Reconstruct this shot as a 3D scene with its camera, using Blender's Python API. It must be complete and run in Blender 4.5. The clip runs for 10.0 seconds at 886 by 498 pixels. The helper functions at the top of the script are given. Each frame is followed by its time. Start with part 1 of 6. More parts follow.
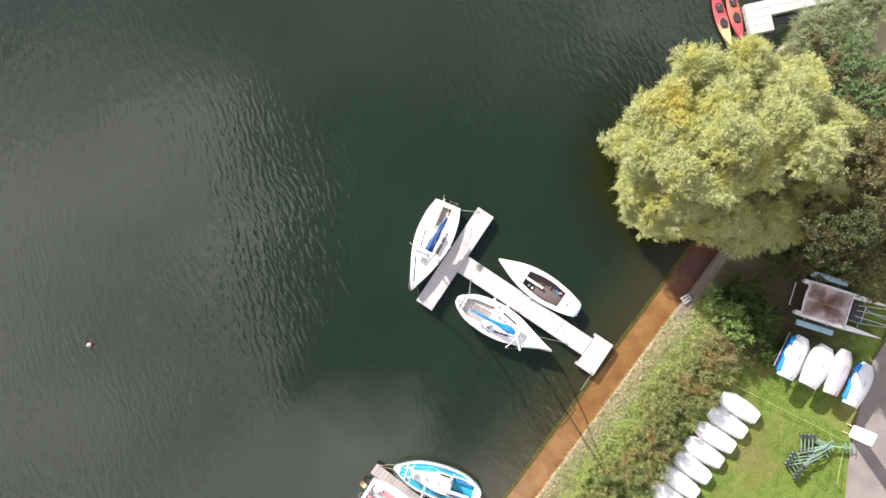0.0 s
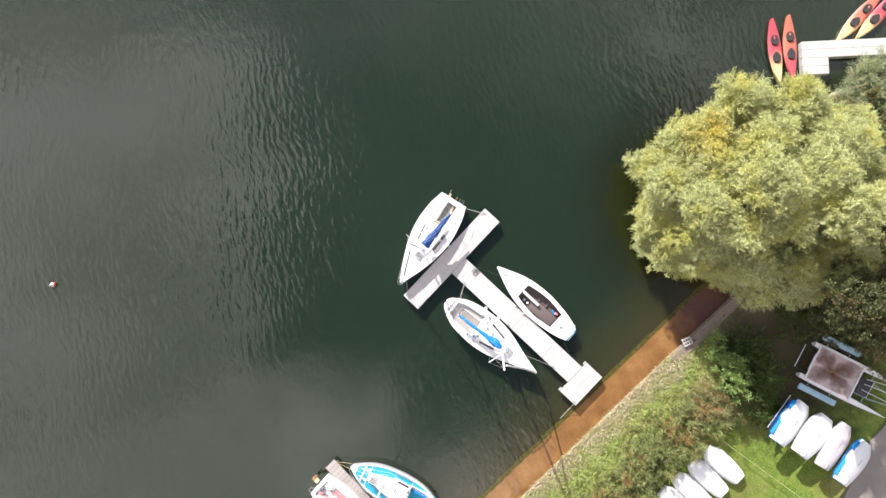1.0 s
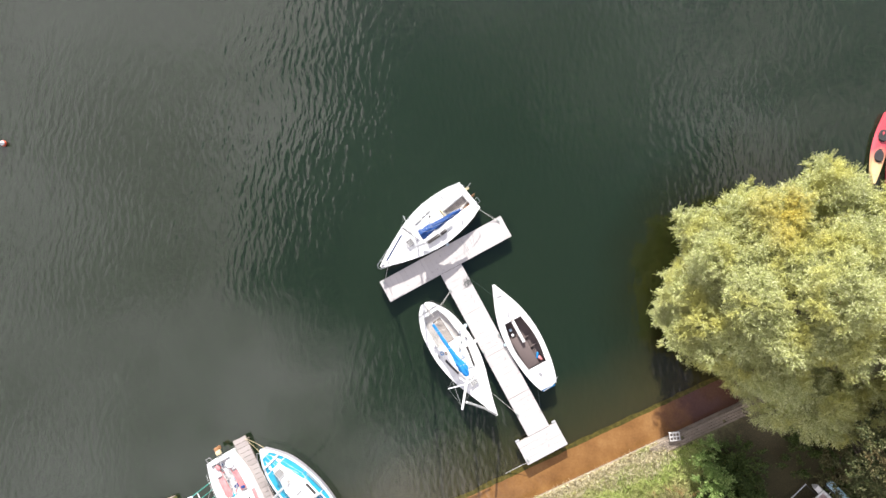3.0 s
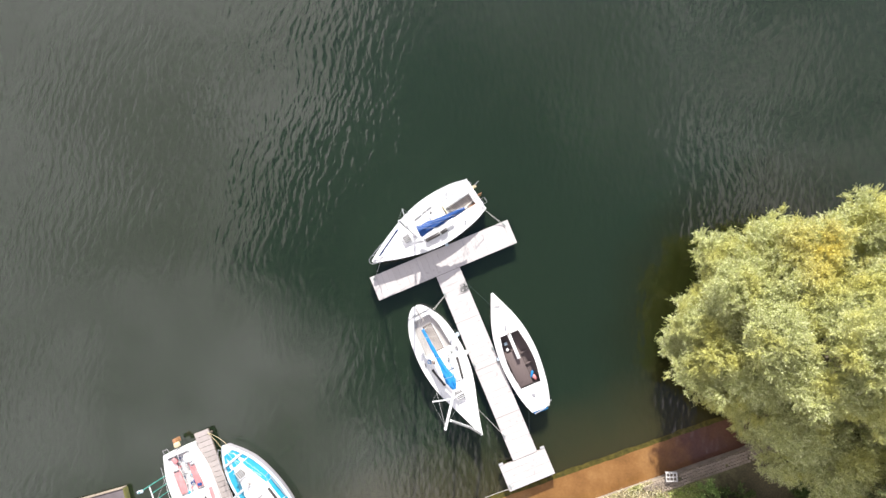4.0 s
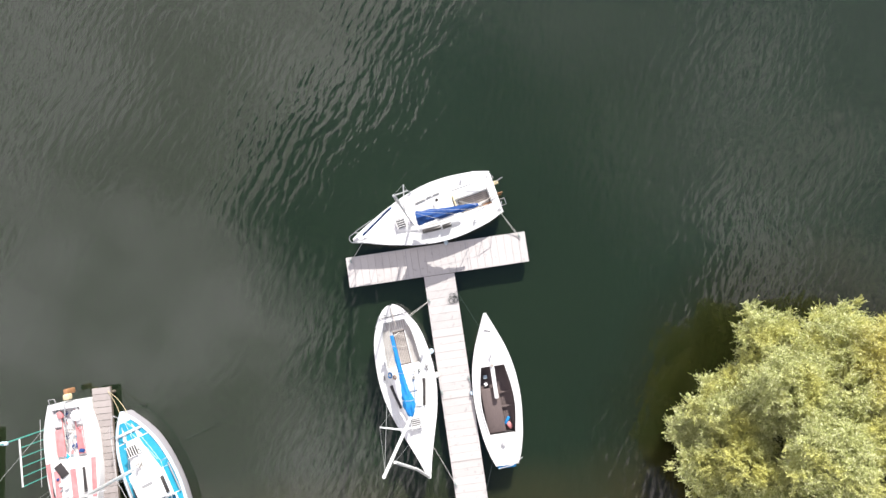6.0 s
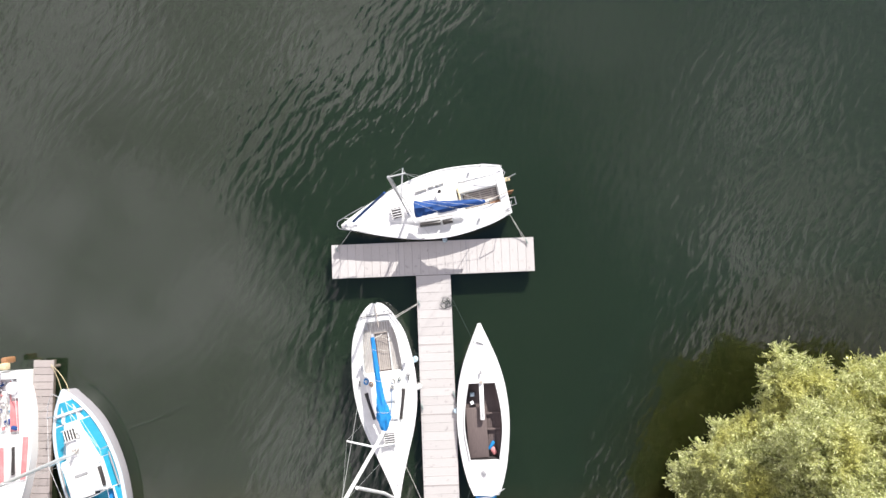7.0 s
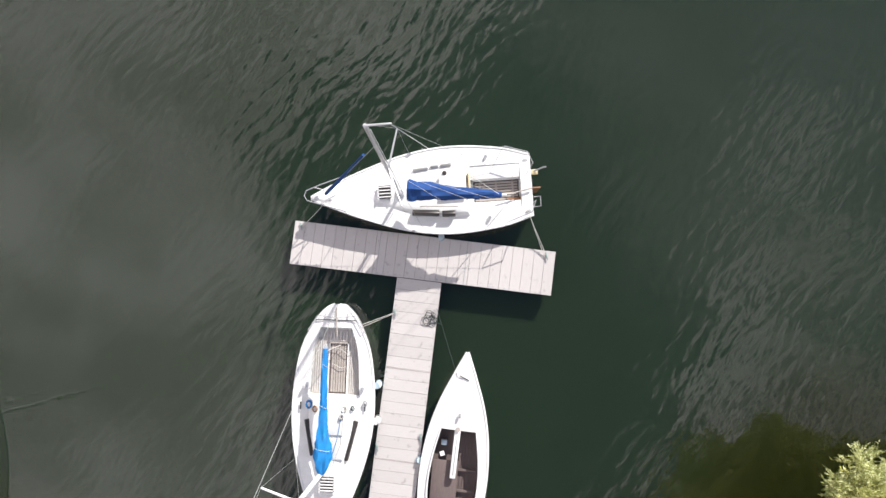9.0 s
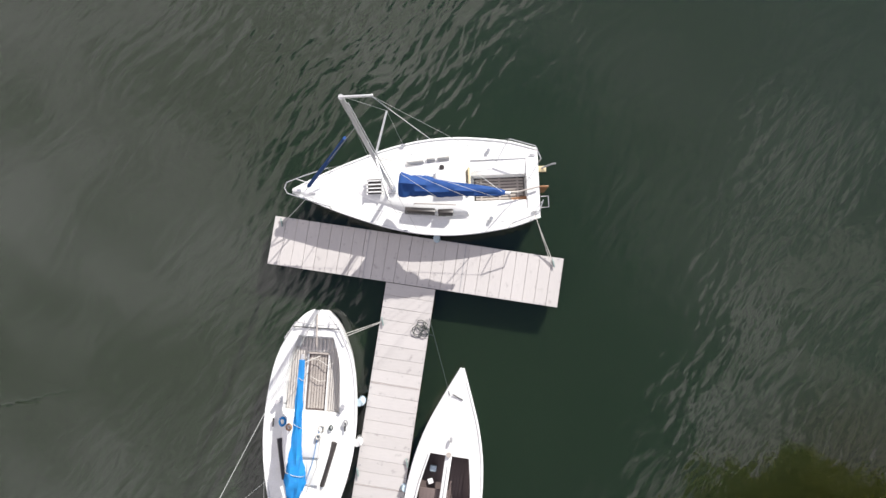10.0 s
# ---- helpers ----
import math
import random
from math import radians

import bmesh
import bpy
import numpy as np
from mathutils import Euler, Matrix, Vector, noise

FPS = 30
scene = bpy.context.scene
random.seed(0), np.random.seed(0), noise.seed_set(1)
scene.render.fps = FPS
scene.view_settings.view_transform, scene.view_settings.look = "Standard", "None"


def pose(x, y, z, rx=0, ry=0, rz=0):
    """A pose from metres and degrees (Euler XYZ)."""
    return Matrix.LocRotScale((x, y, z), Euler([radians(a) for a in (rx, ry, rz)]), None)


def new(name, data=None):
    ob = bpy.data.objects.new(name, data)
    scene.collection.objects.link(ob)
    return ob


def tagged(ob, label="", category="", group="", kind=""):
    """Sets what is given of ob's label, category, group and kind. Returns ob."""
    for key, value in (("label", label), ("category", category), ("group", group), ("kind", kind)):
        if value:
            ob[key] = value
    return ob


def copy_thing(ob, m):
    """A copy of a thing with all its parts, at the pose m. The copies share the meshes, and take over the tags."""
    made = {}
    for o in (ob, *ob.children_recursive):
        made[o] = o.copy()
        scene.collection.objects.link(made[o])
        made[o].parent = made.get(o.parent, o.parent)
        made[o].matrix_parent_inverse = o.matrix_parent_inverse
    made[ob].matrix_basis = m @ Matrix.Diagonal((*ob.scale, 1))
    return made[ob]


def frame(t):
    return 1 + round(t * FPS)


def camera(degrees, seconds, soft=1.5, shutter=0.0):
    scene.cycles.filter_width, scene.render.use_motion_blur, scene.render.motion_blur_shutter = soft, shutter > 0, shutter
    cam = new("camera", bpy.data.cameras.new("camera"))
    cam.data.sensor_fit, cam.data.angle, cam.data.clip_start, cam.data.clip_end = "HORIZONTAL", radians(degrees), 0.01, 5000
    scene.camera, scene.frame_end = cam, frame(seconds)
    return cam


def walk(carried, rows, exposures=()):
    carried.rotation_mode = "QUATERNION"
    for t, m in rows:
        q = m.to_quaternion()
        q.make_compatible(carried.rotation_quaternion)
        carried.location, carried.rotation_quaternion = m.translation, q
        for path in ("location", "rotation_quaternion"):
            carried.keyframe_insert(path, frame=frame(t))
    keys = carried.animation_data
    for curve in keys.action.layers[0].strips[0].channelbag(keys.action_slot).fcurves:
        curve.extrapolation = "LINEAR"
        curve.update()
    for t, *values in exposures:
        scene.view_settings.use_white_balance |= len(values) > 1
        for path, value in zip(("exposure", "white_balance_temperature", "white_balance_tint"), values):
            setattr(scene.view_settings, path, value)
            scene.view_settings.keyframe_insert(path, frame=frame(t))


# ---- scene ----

# ---------------- camera ----------------
cam = camera(74.0, 10.0)
PATH = [
    (0, 0.000, -0.000, 38.580, 2.51, 4.78, 0.00),
    (0.5, -0.136, 0.254, 37.472, 2.41, 4.40, 4.48),
    (1, -0.243, 0.499, 36.251, 2.37, 4.09, 9.49),
    (1.5, -0.292, 0.727, 35.035, 2.43, 3.91, 14.28),
    (2, -0.322, 0.872, 33.747, 2.51, 3.73, 19.50),
    (2.5, -0.370, 0.948, 32.589, 2.62, 3.54, 24.21),
    (4, -0.682, 1.019, 29.054, 3.03, 2.87, 33.58),
    (4.5, -0.736, 1.046, 27.857, 3.20, 2.54, 36.68),
    (5, -0.825, 1.035, 26.581, 3.38, 2.25, 40.10),
    (5.5, -0.905, 1.023, 25.331, 3.55, 2.00, 44.07),
    (7, -0.985, 1.094, 21.559, 3.90, 1.38, 54.04),
    (7.5, -1.052, 1.184, 20.364, 3.96, 1.22, 56.30),
    (8, -1.098, 1.262, 19.080, 3.99, 1.15, 58.96),
    (8.5, -1.122, 1.337, 17.931, 4.08, 1.15, 61.23),
    (9, -1.123, 1.420, 16.685, 4.29, 1.20, 63.29),
    (9.5, -1.108, 1.507, 15.692, 4.58, 1.30, 64.66),
    (10, -1.086, 1.597, 15.021, 4.94, 1.42, 64.93),
]
walk(cam, [(t, pose(x, y, z, rx, ry, rz)) for t, x, y, z, rx, ry, rz in PATH], [(0.0, 1.05), (2.5, 1.11), (4.5, 1.10), (7.0, 0.90), (10.0, 0.70)])

# ---------------- light ----------------
SUN_TO = Vector((0.545, -0.838, 0.0))      # the way the shadows fall
SUN_EL = 28.5
sun_data = bpy.data.lights.new("sun", "SUN")
sun_data.energy, sun_data.angle, sun_data.color = 5.0, radians(0.55), (1.0, 0.96, 0.91)
sun = new("sun", sun_data)
ray = Vector((SUN_TO.x * math.cos(radians(SUN_EL)), SUN_TO.y * math.cos(radians(SUN_EL)), -math.sin(radians(SUN_EL))))
sun.matrix_basis = Matrix.Translation((0, 0, 60)) @ ray.to_track_quat("-Z", "Y").to_matrix().to_4x4()


def make_world():
    """Clear sky between banks of broken cloud: one to the south-west, a smaller one to the north-east, a thin veil in the north, all ragged at their rims."""
    w = bpy.data.worlds.new("sky")
    scene.world = w
    w.use_nodes = True
    nt = w.node_tree
    nt.nodes.clear()
    N, L = nt.nodes.new, nt.links.new

    def link(value, socket):
        if isinstance(value, (int, float)):
            socket.default_value = value
        else:
            L(value, socket)

    def calc(op, a, b=0.0):
        n = N("ShaderNodeMath")
        n.operation = op
        link(a, n.inputs[0])
        link(b, n.inputs[1])
        return n.outputs[0]

    def soft_step(value, lo, hi):
        n = N("ShaderNodeMapRange")
        n.interpolation_type = "SMOOTHSTEP"
        n.inputs["From Min"].default_value, n.inputs["From Max"].default_value = lo, hi
        L(value, n.inputs["Value"])
        return n.outputs[0]

    def noise_at(vec, scale, detail):
        n = N("ShaderNodeTexNoise")
        n.inputs["Scale"].default_value, n.inputs["Detail"].default_value, n.inputs["Roughness"].default_value = scale, detail, 0.55
        L(vec, n.inputs["Vector"])
        return n.outputs[0]

    sky = N("ShaderNodeTexSky")
    sky.sky_type, sky.sun_disc = "NISHITA", False
    sky.sun_elevation, sky.sun_rotation = radians(SUN_EL), math.atan2(-SUN_TO.x, -SUN_TO.y)
    sky.altitude, sky.air_density, sky.dust_density = 1500.0, 0.8, 0.4
    tc, sep, flat = N("ShaderNodeTexCoord"), N("ShaderNodeSeparateXYZ"), N("ShaderNodeCombineXYZ")
    L(tc.outputs["Generated"], sep.inputs[0])
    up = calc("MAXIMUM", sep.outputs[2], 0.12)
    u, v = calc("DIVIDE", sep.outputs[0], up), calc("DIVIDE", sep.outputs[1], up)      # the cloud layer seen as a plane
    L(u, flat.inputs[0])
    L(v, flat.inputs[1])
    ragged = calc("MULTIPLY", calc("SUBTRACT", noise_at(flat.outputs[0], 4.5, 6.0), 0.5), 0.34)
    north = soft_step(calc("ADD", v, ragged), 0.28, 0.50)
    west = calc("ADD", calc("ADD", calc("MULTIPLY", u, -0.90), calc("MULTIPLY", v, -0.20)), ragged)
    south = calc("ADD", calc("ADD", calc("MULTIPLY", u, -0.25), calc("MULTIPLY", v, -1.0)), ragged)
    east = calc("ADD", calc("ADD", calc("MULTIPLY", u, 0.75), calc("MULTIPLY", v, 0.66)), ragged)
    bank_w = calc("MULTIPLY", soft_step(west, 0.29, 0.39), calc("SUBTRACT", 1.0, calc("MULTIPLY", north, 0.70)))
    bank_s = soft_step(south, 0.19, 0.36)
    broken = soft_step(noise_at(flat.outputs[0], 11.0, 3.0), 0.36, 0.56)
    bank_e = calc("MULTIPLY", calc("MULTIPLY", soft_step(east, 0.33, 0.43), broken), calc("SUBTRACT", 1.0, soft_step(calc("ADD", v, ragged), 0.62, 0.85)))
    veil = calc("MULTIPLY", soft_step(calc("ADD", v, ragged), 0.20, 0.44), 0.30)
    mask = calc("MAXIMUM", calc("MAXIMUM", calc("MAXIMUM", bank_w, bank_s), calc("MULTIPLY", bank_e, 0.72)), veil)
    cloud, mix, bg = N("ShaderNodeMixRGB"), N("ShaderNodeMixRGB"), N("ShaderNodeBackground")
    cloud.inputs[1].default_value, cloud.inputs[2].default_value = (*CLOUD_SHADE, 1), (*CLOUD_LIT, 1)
    bg.inputs["Strength"].default_value = 0.09
    out = N("ShaderNodeOutputWorld")
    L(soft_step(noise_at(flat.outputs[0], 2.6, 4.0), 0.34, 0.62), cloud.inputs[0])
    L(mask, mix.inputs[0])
    L(sky.outputs[0], mix.inputs[1])
    dull = N("ShaderNodeMixRGB")      # low unseen clouds, dimmed to deepen the shade on the ground
    dull.inputs[1].default_value = (0.18, 0.20, 0.23, 1)
    dull.inputs[2].default_value = (1, 1, 1, 1)
    L(soft_step(sep.outputs[2], 0.15, 0.72), dull.inputs[0])
    grey = N("ShaderNodeMixRGB")
    grey.blend_type, grey.inputs[0].default_value = "MULTIPLY", 1.0
    L(cloud.outputs[0], grey.inputs[1])
    L(dull.outputs[0], grey.inputs[2])
    L(grey.outputs[0], mix.inputs[2])
    L(mix.outputs[0], bg.inputs[0])
    L(bg.outputs[0], out.inputs[0])


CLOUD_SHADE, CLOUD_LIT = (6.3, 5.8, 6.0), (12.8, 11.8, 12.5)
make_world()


# ---------------- materials ----------------
class Mat:
    """A small node builder round one principled material."""

    def __init__(self, name, rough=0.6, metal=0.0):
        self.m = bpy.data.materials.new(name)
        self.m.use_nodes = True
        self.nt = self.m.node_tree
        self.b = self.nt.nodes["Principled BSDF"]
        self.out = self.nt.nodes["Material Output"]
        self.b.inputs["Roughness"].default_value, self.b.inputs["Metallic"].default_value = rough, metal

    def N(self, kind, **kw):
        n = self.nt.nodes.new(kind)
        for k, v in kw.items():
            n.inputs[k].default_value = v
        return n

    def L(self, a, b):
        self.nt.links.new(a, b)

    def coord(self, scale=(1, 1, 1), rot=(0, 0, 0), space="Object"):
        tc, mp = self.N("ShaderNodeTexCoord"), self.N("ShaderNodeMapping")
        mp.inputs["Scale"].default_value, mp.inputs["Rotation"].default_value = scale, rot
        self.L(tc.outputs[space], mp.inputs[0])
        return mp.outputs[0]

    def turned(self, degrees, scale):
        """Object coordinates turned about z first, then stretched."""
        mp = self.N("ShaderNodeMapping")
        mp.inputs["Scale"].default_value = scale
        self.L(self.coord(rot=(0, 0, radians(degrees))), mp.inputs[0])
        return mp.outputs[0]

    def noise(self, scale, detail=4.0, vec=None, rough=0.55, distort=0.0):
        n = self.N("ShaderNodeTexNoise", Scale=scale, Detail=detail, Roughness=rough, Distortion=distort)
        if vec is not None:
            self.L(vec, n.inputs["Vector"])
        return n.outputs[0]

    def ramp(self, fac, stops):
        r = self.N("ShaderNodeValToRGB")
        e = r.color_ramp.elements
        while len(e) < len(stops):
            e.new(0.5)
        for el, (p, c) in zip(e, stops):
            el.position, el.color = p, (*c, 1)
        self.L(fac, r.inputs[0])
        return r.outputs[0]

    def mix(self, fac, a, b, mode="MIX"):
        n = self.N("ShaderNodeMixRGB")
        n.blend_type = mode
        for i, v in ((0, fac), (1, a), (2, b)):
            if isinstance(v, (int, float)):
                n.inputs[i].default_value = v
            elif isinstance(v, tuple):
                n.inputs[i].default_value = (*v, 1)
            else:
                self.L(v, n.inputs[i])
        return n.outputs[0]

    def math(self, op, a, b=0.0, clamp=False):
        n = self.N("ShaderNodeMath")
        n.operation, n.use_clamp = op, clamp
        for i, v in ((0, a), (1, b)):
            if isinstance(v, (int, float)):
                n.inputs[i].default_value = v
            else:
                self.L(v, n.inputs[i])
        return n.outputs[0]

    def color(self, sock):
        if isinstance(sock, tuple):
            self.b.inputs["Base Color"].default_value = (*sock, 1)
        else:
            self.L(sock, self.b.inputs["Base Color"])
        return self

    def bump(self, height, strength=0.3, dist=0.01):
        n = self.N("ShaderNodeBump", Strength=strength, Distance=dist)
        self.L(height, n.inputs["Height"])
        self.L(n.outputs[0], self.b.inputs["Normal"])
        return self


def worn(name, base, dirt, rough=0.5, scale=3.0, amount=0.5, grain=40.0, bump=0.15, metal=0.0, tint=0.0):
    """Paint or plastic: base colour with blotches of dirt at two scales and a fine relief."""
    k = Mat(name, rough, metal)
    v = k.coord()
    big = k.noise(scale, 5.0, v)
    fine = k.noise(grain, 3.0, v)
    f = k.ramp(big, [(0.42, (0, 0, 0)), (0.78, (1, 1, 1))])
    f = k.math("MULTIPLY", f, amount)
    c = k.mix(f, base, dirt)
    c = k.mix(0.22, c, k.ramp(fine, [(0.3, (0.55, 0.55, 0.55)), (0.7, (1, 1, 1))]), "MULTIPLY")
    if tint:
        oi = k.N("ShaderNodeObjectInfo")
        c = k.mix(tint, c, k.ramp(oi.outputs["Random"], [(0, (0.62, 0.60, 0.57)), (1, (1, 1, 1))]), "MULTIPLY")
    k.color(c).bump(fine, bump, 0.004)
    return k.m


def plank_wood(name, light, dark, stain, tint=0.5, gscale=(3, 40, 40)):
    k = Mat(name, 0.8)
    v = k.coord(gscale)
    grain = k.noise(1.6, 6.0, v, 0.6)
    oi = k.N("ShaderNodeObjectInfo")
    shift = k.N("ShaderNodeVectorMath")
    shift.operation = "ADD"
    k.L(k.coord(), shift.inputs[0])
    k.L(oi.outputs["Random"], shift.inputs[1])
    spots = k.noise(5.0, 4.0, shift.outputs[0])
    c = k.mix(grain, dark, light)
    c = k.mix(k.ramp(spots, [(0.62, (0, 0, 0)), (0.74, (0.55, 0.55, 0.55))]), c, stain)
    c = k.mix(tint, c, k.ramp(oi.outputs["Random"], [(0, (0.70, 0.69, 0.68)), (1, (1, 1, 1))]), "MULTIPLY")
    k.color(c).bump(grain, 0.35, 0.006)
    return k.m


def leaf_mat(name, stops, patch=None, patch_scale=0.25, back=0.35, place=None, spread=(0.48, 0.66)):
    """Leaves: each one its own tone, with broad drifts of another colour through the crown."""
    k = Mat(name, 0.55)
    geo = k.N("ShaderNodeNewGeometry")
    c = k.ramp(geo.outputs["Random Per Island"], stops)
    if patch:
        n = k.noise(patch_scale, 3.0, k.coord())
        c = k.mix(k.ramp(n, [(spread[0], (0, 0, 0)), (spread[1], (0.8, 0.8, 0.8))]), c, patch)
    if place:
        centre, radius, colour = place
        d = k.N("ShaderNodeVectorMath")
        d.operation = "DISTANCE"
        k.L(k.coord(), d.inputs[0])
        d.inputs[1].default_value = centre
        jit = k.math("ADD", d.outputs["Value"], k.math("MULTIPLY", k.noise(0.9, 3.0, k.coord()), 2.4))
        f = k.ramp(k.math("DIVIDE", jit, radius * 2.2), [(0.38, (0.75, 0.75, 0.75)), (0.8, (0, 0, 0))])
        c = k.mix(f, c, k.mix(geo.outputs["Random Per Island"], colour, tuple(0.6 * q for q in colour)))
    k.color(c)
    k.b.inputs["Specular IOR Level"].default_value = 0.25
    tr = k.N("ShaderNodeBsdfTranslucent")
    k.L(c, tr.inputs[0])
    ms = k.N("ShaderNodeMixShader")
    ms.inputs[0].default_value = back
    k.L(k.b.outputs[0], ms.inputs[1])
    k.L(tr.outputs[0], ms.inputs[2])
    k.L(ms.outputs[0], k.out.inputs[0])
    return k.m


def ripples(k, amount):
    """Trains of short wind ripples with long crests, stronger and weaker in patches, as a normal."""
    warp = k.N("ShaderNodeTexNoise", Scale=0.30, Detail=1.0)
    k.L(k.coord(), warp.inputs["Vector"])
    bend = k.N("ShaderNodeVectorMath")
    bend.operation = "MULTIPLY"
    bend.inputs[1].default_value = (2.2, 1.0, 0.0)
    k.L(warp.outputs["Color"], bend.inputs[0])

    def train(degrees, across, along):
        v = k.N("ShaderNodeVectorMath")
        v.operation = "ADD"
        k.L(k.turned(degrees, (across, along, 1)), v.inputs[0])
        k.L(bend.outputs[0], v.inputs[1])
        return k.noise(1.0, 1.0, v.outputs[0], 0.35, 0.0)

    def waves(degrees, length, swerve):
        """Long-crested waves of one length in metres, that come in groups."""
        w = k.N("ShaderNodeTexWave", Scale=0.314 / length, Distortion=swerve, Detail=1.0)
        w.inputs["Detail Scale"].default_value = 0.9
        v = k.N("ShaderNodeVectorMath")
        v.operation = "ADD"
        k.L(k.turned(degrees, (1, 1, 1)), v.inputs[0])
        k.L(bend.outputs[0], v.inputs[1])
        k.L(v.outputs[0], w.inputs["Vector"])
        group = k.ramp(k.noise(0.55, 2.0, k.turned(degrees, (1.0, 0.8, 1))), [(0.38, (0, 0, 0)), (0.62, (1, 1, 1))])
        return k.math("MULTIPLY", w.outputs["Fac"], group)

    rip = k.math("ADD", k.math("MULTIPLY", train(-17.0, 3.2, 1.0), 0.75), k.math("MULTIPLY", waves(-20.0, 0.46, 5.0), 0.13))
    cross = train(-40.0, 4.6, 1.5)
    fine = k.noise(1.0, 1.0, k.turned(-28.0, (8.0, 3.2, 1)), 0.5, 0.2)
    swell = k.noise(0.12, 2.0, k.coord())
    patch = k.ramp(k.noise(0.11, 3.0, k.turned(-17.0, (1.0, 0.6, 1))), [(0.36, (0.30, 0.30, 0.30)), (0.62, (1, 1, 1))])
    d = k.N("ShaderNodeVectorMath")
    d.operation = "DISTANCE"
    k.L(k.coord(), d.inputs[0])
    d.inputs[1].default_value = (-7.0, -13.0, 0.0)
    patch = k.math("MULTIPLY", patch, k.ramp(k.math("DIVIDE", d.outputs["Value"], 20.0), [(0.30, (0.22, 0.22, 0.22)), (0.62, (1, 1, 1))]))      # sheltered corner by the jetties
    h = k.math("ADD", rip, k.math("ADD", k.math("MULTIPLY", cross, 0.45), k.math("MULTIPLY", fine, 0.16)))
    h = k.math("MULTIPLY", h, patch)
    h = k.math("ADD", h, k.math("MULTIPLY", swell, 0.5))
    bp = k.N("ShaderNodeBump", Strength=1.0, Distance=amount)
    k.L(h, bp.inputs["Height"])
    return bp.outputs[0]


def wet_mat(name, colour, amount, ior, blur=0.0):
    """Body colour of the water or of what lies just below it, under a clear rippled gloss."""
    k = Mat(name)
    k.nt.nodes.remove(k.b)
    if blur:
        df = k.N("ShaderNodeSubsurfaceScattering", Scale=blur)
        df.falloff = "BURLEY"
        df.inputs["Radius"].default_value = (0.8, 1.0, 0.8)
    else:
        df = k.N("ShaderNodeBsdfDiffuse")
    k.L(colour(k), df.inputs[0])
    nrm = ripples(k, amount)
    fr = k.N("ShaderNodeFresnel", IOR=ior)
    k.L(nrm, fr.inputs["Normal"])
    gl = k.N("ShaderNodeBsdfGlossy", Roughness=0.025)
    k.L(nrm, gl.inputs["Normal"])
    ms = k.N("ShaderNodeMixShader")
    k.L(fr.outputs[0], ms.inputs[0])
    k.L(df.outputs[0], ms.inputs[1])
    k.L(gl.outputs[0], ms.inputs[2])
    k.L(ms.outputs[0], k.out.inputs[0])
    return k.m


def lake_colour(k):
    """Green-black deep water; a silty brown bottom shows dimly through the shallows beside the ledge."""
    n = k.noise(0.09, 3.0, k.coord())
    c = k.ramp(n, [(0.3, (0.0105, 0.0182, 0.0088)), (0.7, (0.0125, 0.0214, 0.0108))])
    d = k.N("ShaderNodeVectorMath")
    d.operation = "DOT_PRODUCT"
    k.L(k.coord(), d.inputs[0])
    d.inputs[1].default_value = (0.805, -0.593, 0.0)
    off = k.math("SUBTRACT", 10.65, d.outputs["Value"])
    off = k.math("ADD", off, k.math("MULTIPLY", k.noise(0.5, 3.0, k.coord()), 1.6))
    silt = k.ramp(k.math("DIVIDE", off, 8.0), [(0.30, (0.6, 0.6, 0.6)), (0.78, (0, 0, 0))])
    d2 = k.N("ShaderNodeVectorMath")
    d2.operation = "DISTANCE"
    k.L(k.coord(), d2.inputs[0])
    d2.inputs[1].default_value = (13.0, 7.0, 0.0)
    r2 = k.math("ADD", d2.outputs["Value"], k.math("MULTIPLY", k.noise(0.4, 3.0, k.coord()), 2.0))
    tree_reflection = k.ramp(k.math("DIVIDE", r2, 10.0), [(0.68, (0.9, 0.9, 0.9)), (1.0, (0, 0, 0))])      # silty olive below the tree, painted in for its reflection
    c = k.mix(tree_reflection, c, (0.0108, 0.0125, 0.0026))
    return k.mix(silt, c, (0.046, 0.036, 0.013))


def ledge_colour(k):
    v = k.coord()
    big, fine = k.noise(0.8, 5.0, v), k.noise(9.0, 4.0, v)
    c = k.ramp(big, [(0.3, (0.165, 0.080, 0.028)), (0.55, (0.235, 0.120, 0.042)), (0.75, (0.30, 0.165, 0.064))])
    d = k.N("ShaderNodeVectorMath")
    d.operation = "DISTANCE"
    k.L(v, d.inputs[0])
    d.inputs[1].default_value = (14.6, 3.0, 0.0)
    litter_shade = k.math("ADD", d.outputs["Value"], k.math("MULTIPLY", k.noise(1.3, 4.0, v), 3.0))
    c = k.mix(k.ramp(k.math("DIVIDE", litter_shade, 10.0), [(0.50, (0.85, 0.85, 0.85)), (0.72, (0, 0, 0))]), c, (0.085, 0.043, 0.037))      # dark maroon painted in for the willow's shade on the ledge
    return k.mix(0.35, c, k.ramp(fine, [(0.3, (0.5, 0.5, 0.5)), (0.7, (1, 1, 1))]), "MULTIPLY")


def algae_colour(k):
    v = k.coord()
    return k.ramp(k.noise(5.0, 5.0, v), [(0.3, (0.035, 0.036, 0.012)), (0.6, (0.085, 0.070, 0.018)), (0.8, (0.13, 0.10, 0.03))])


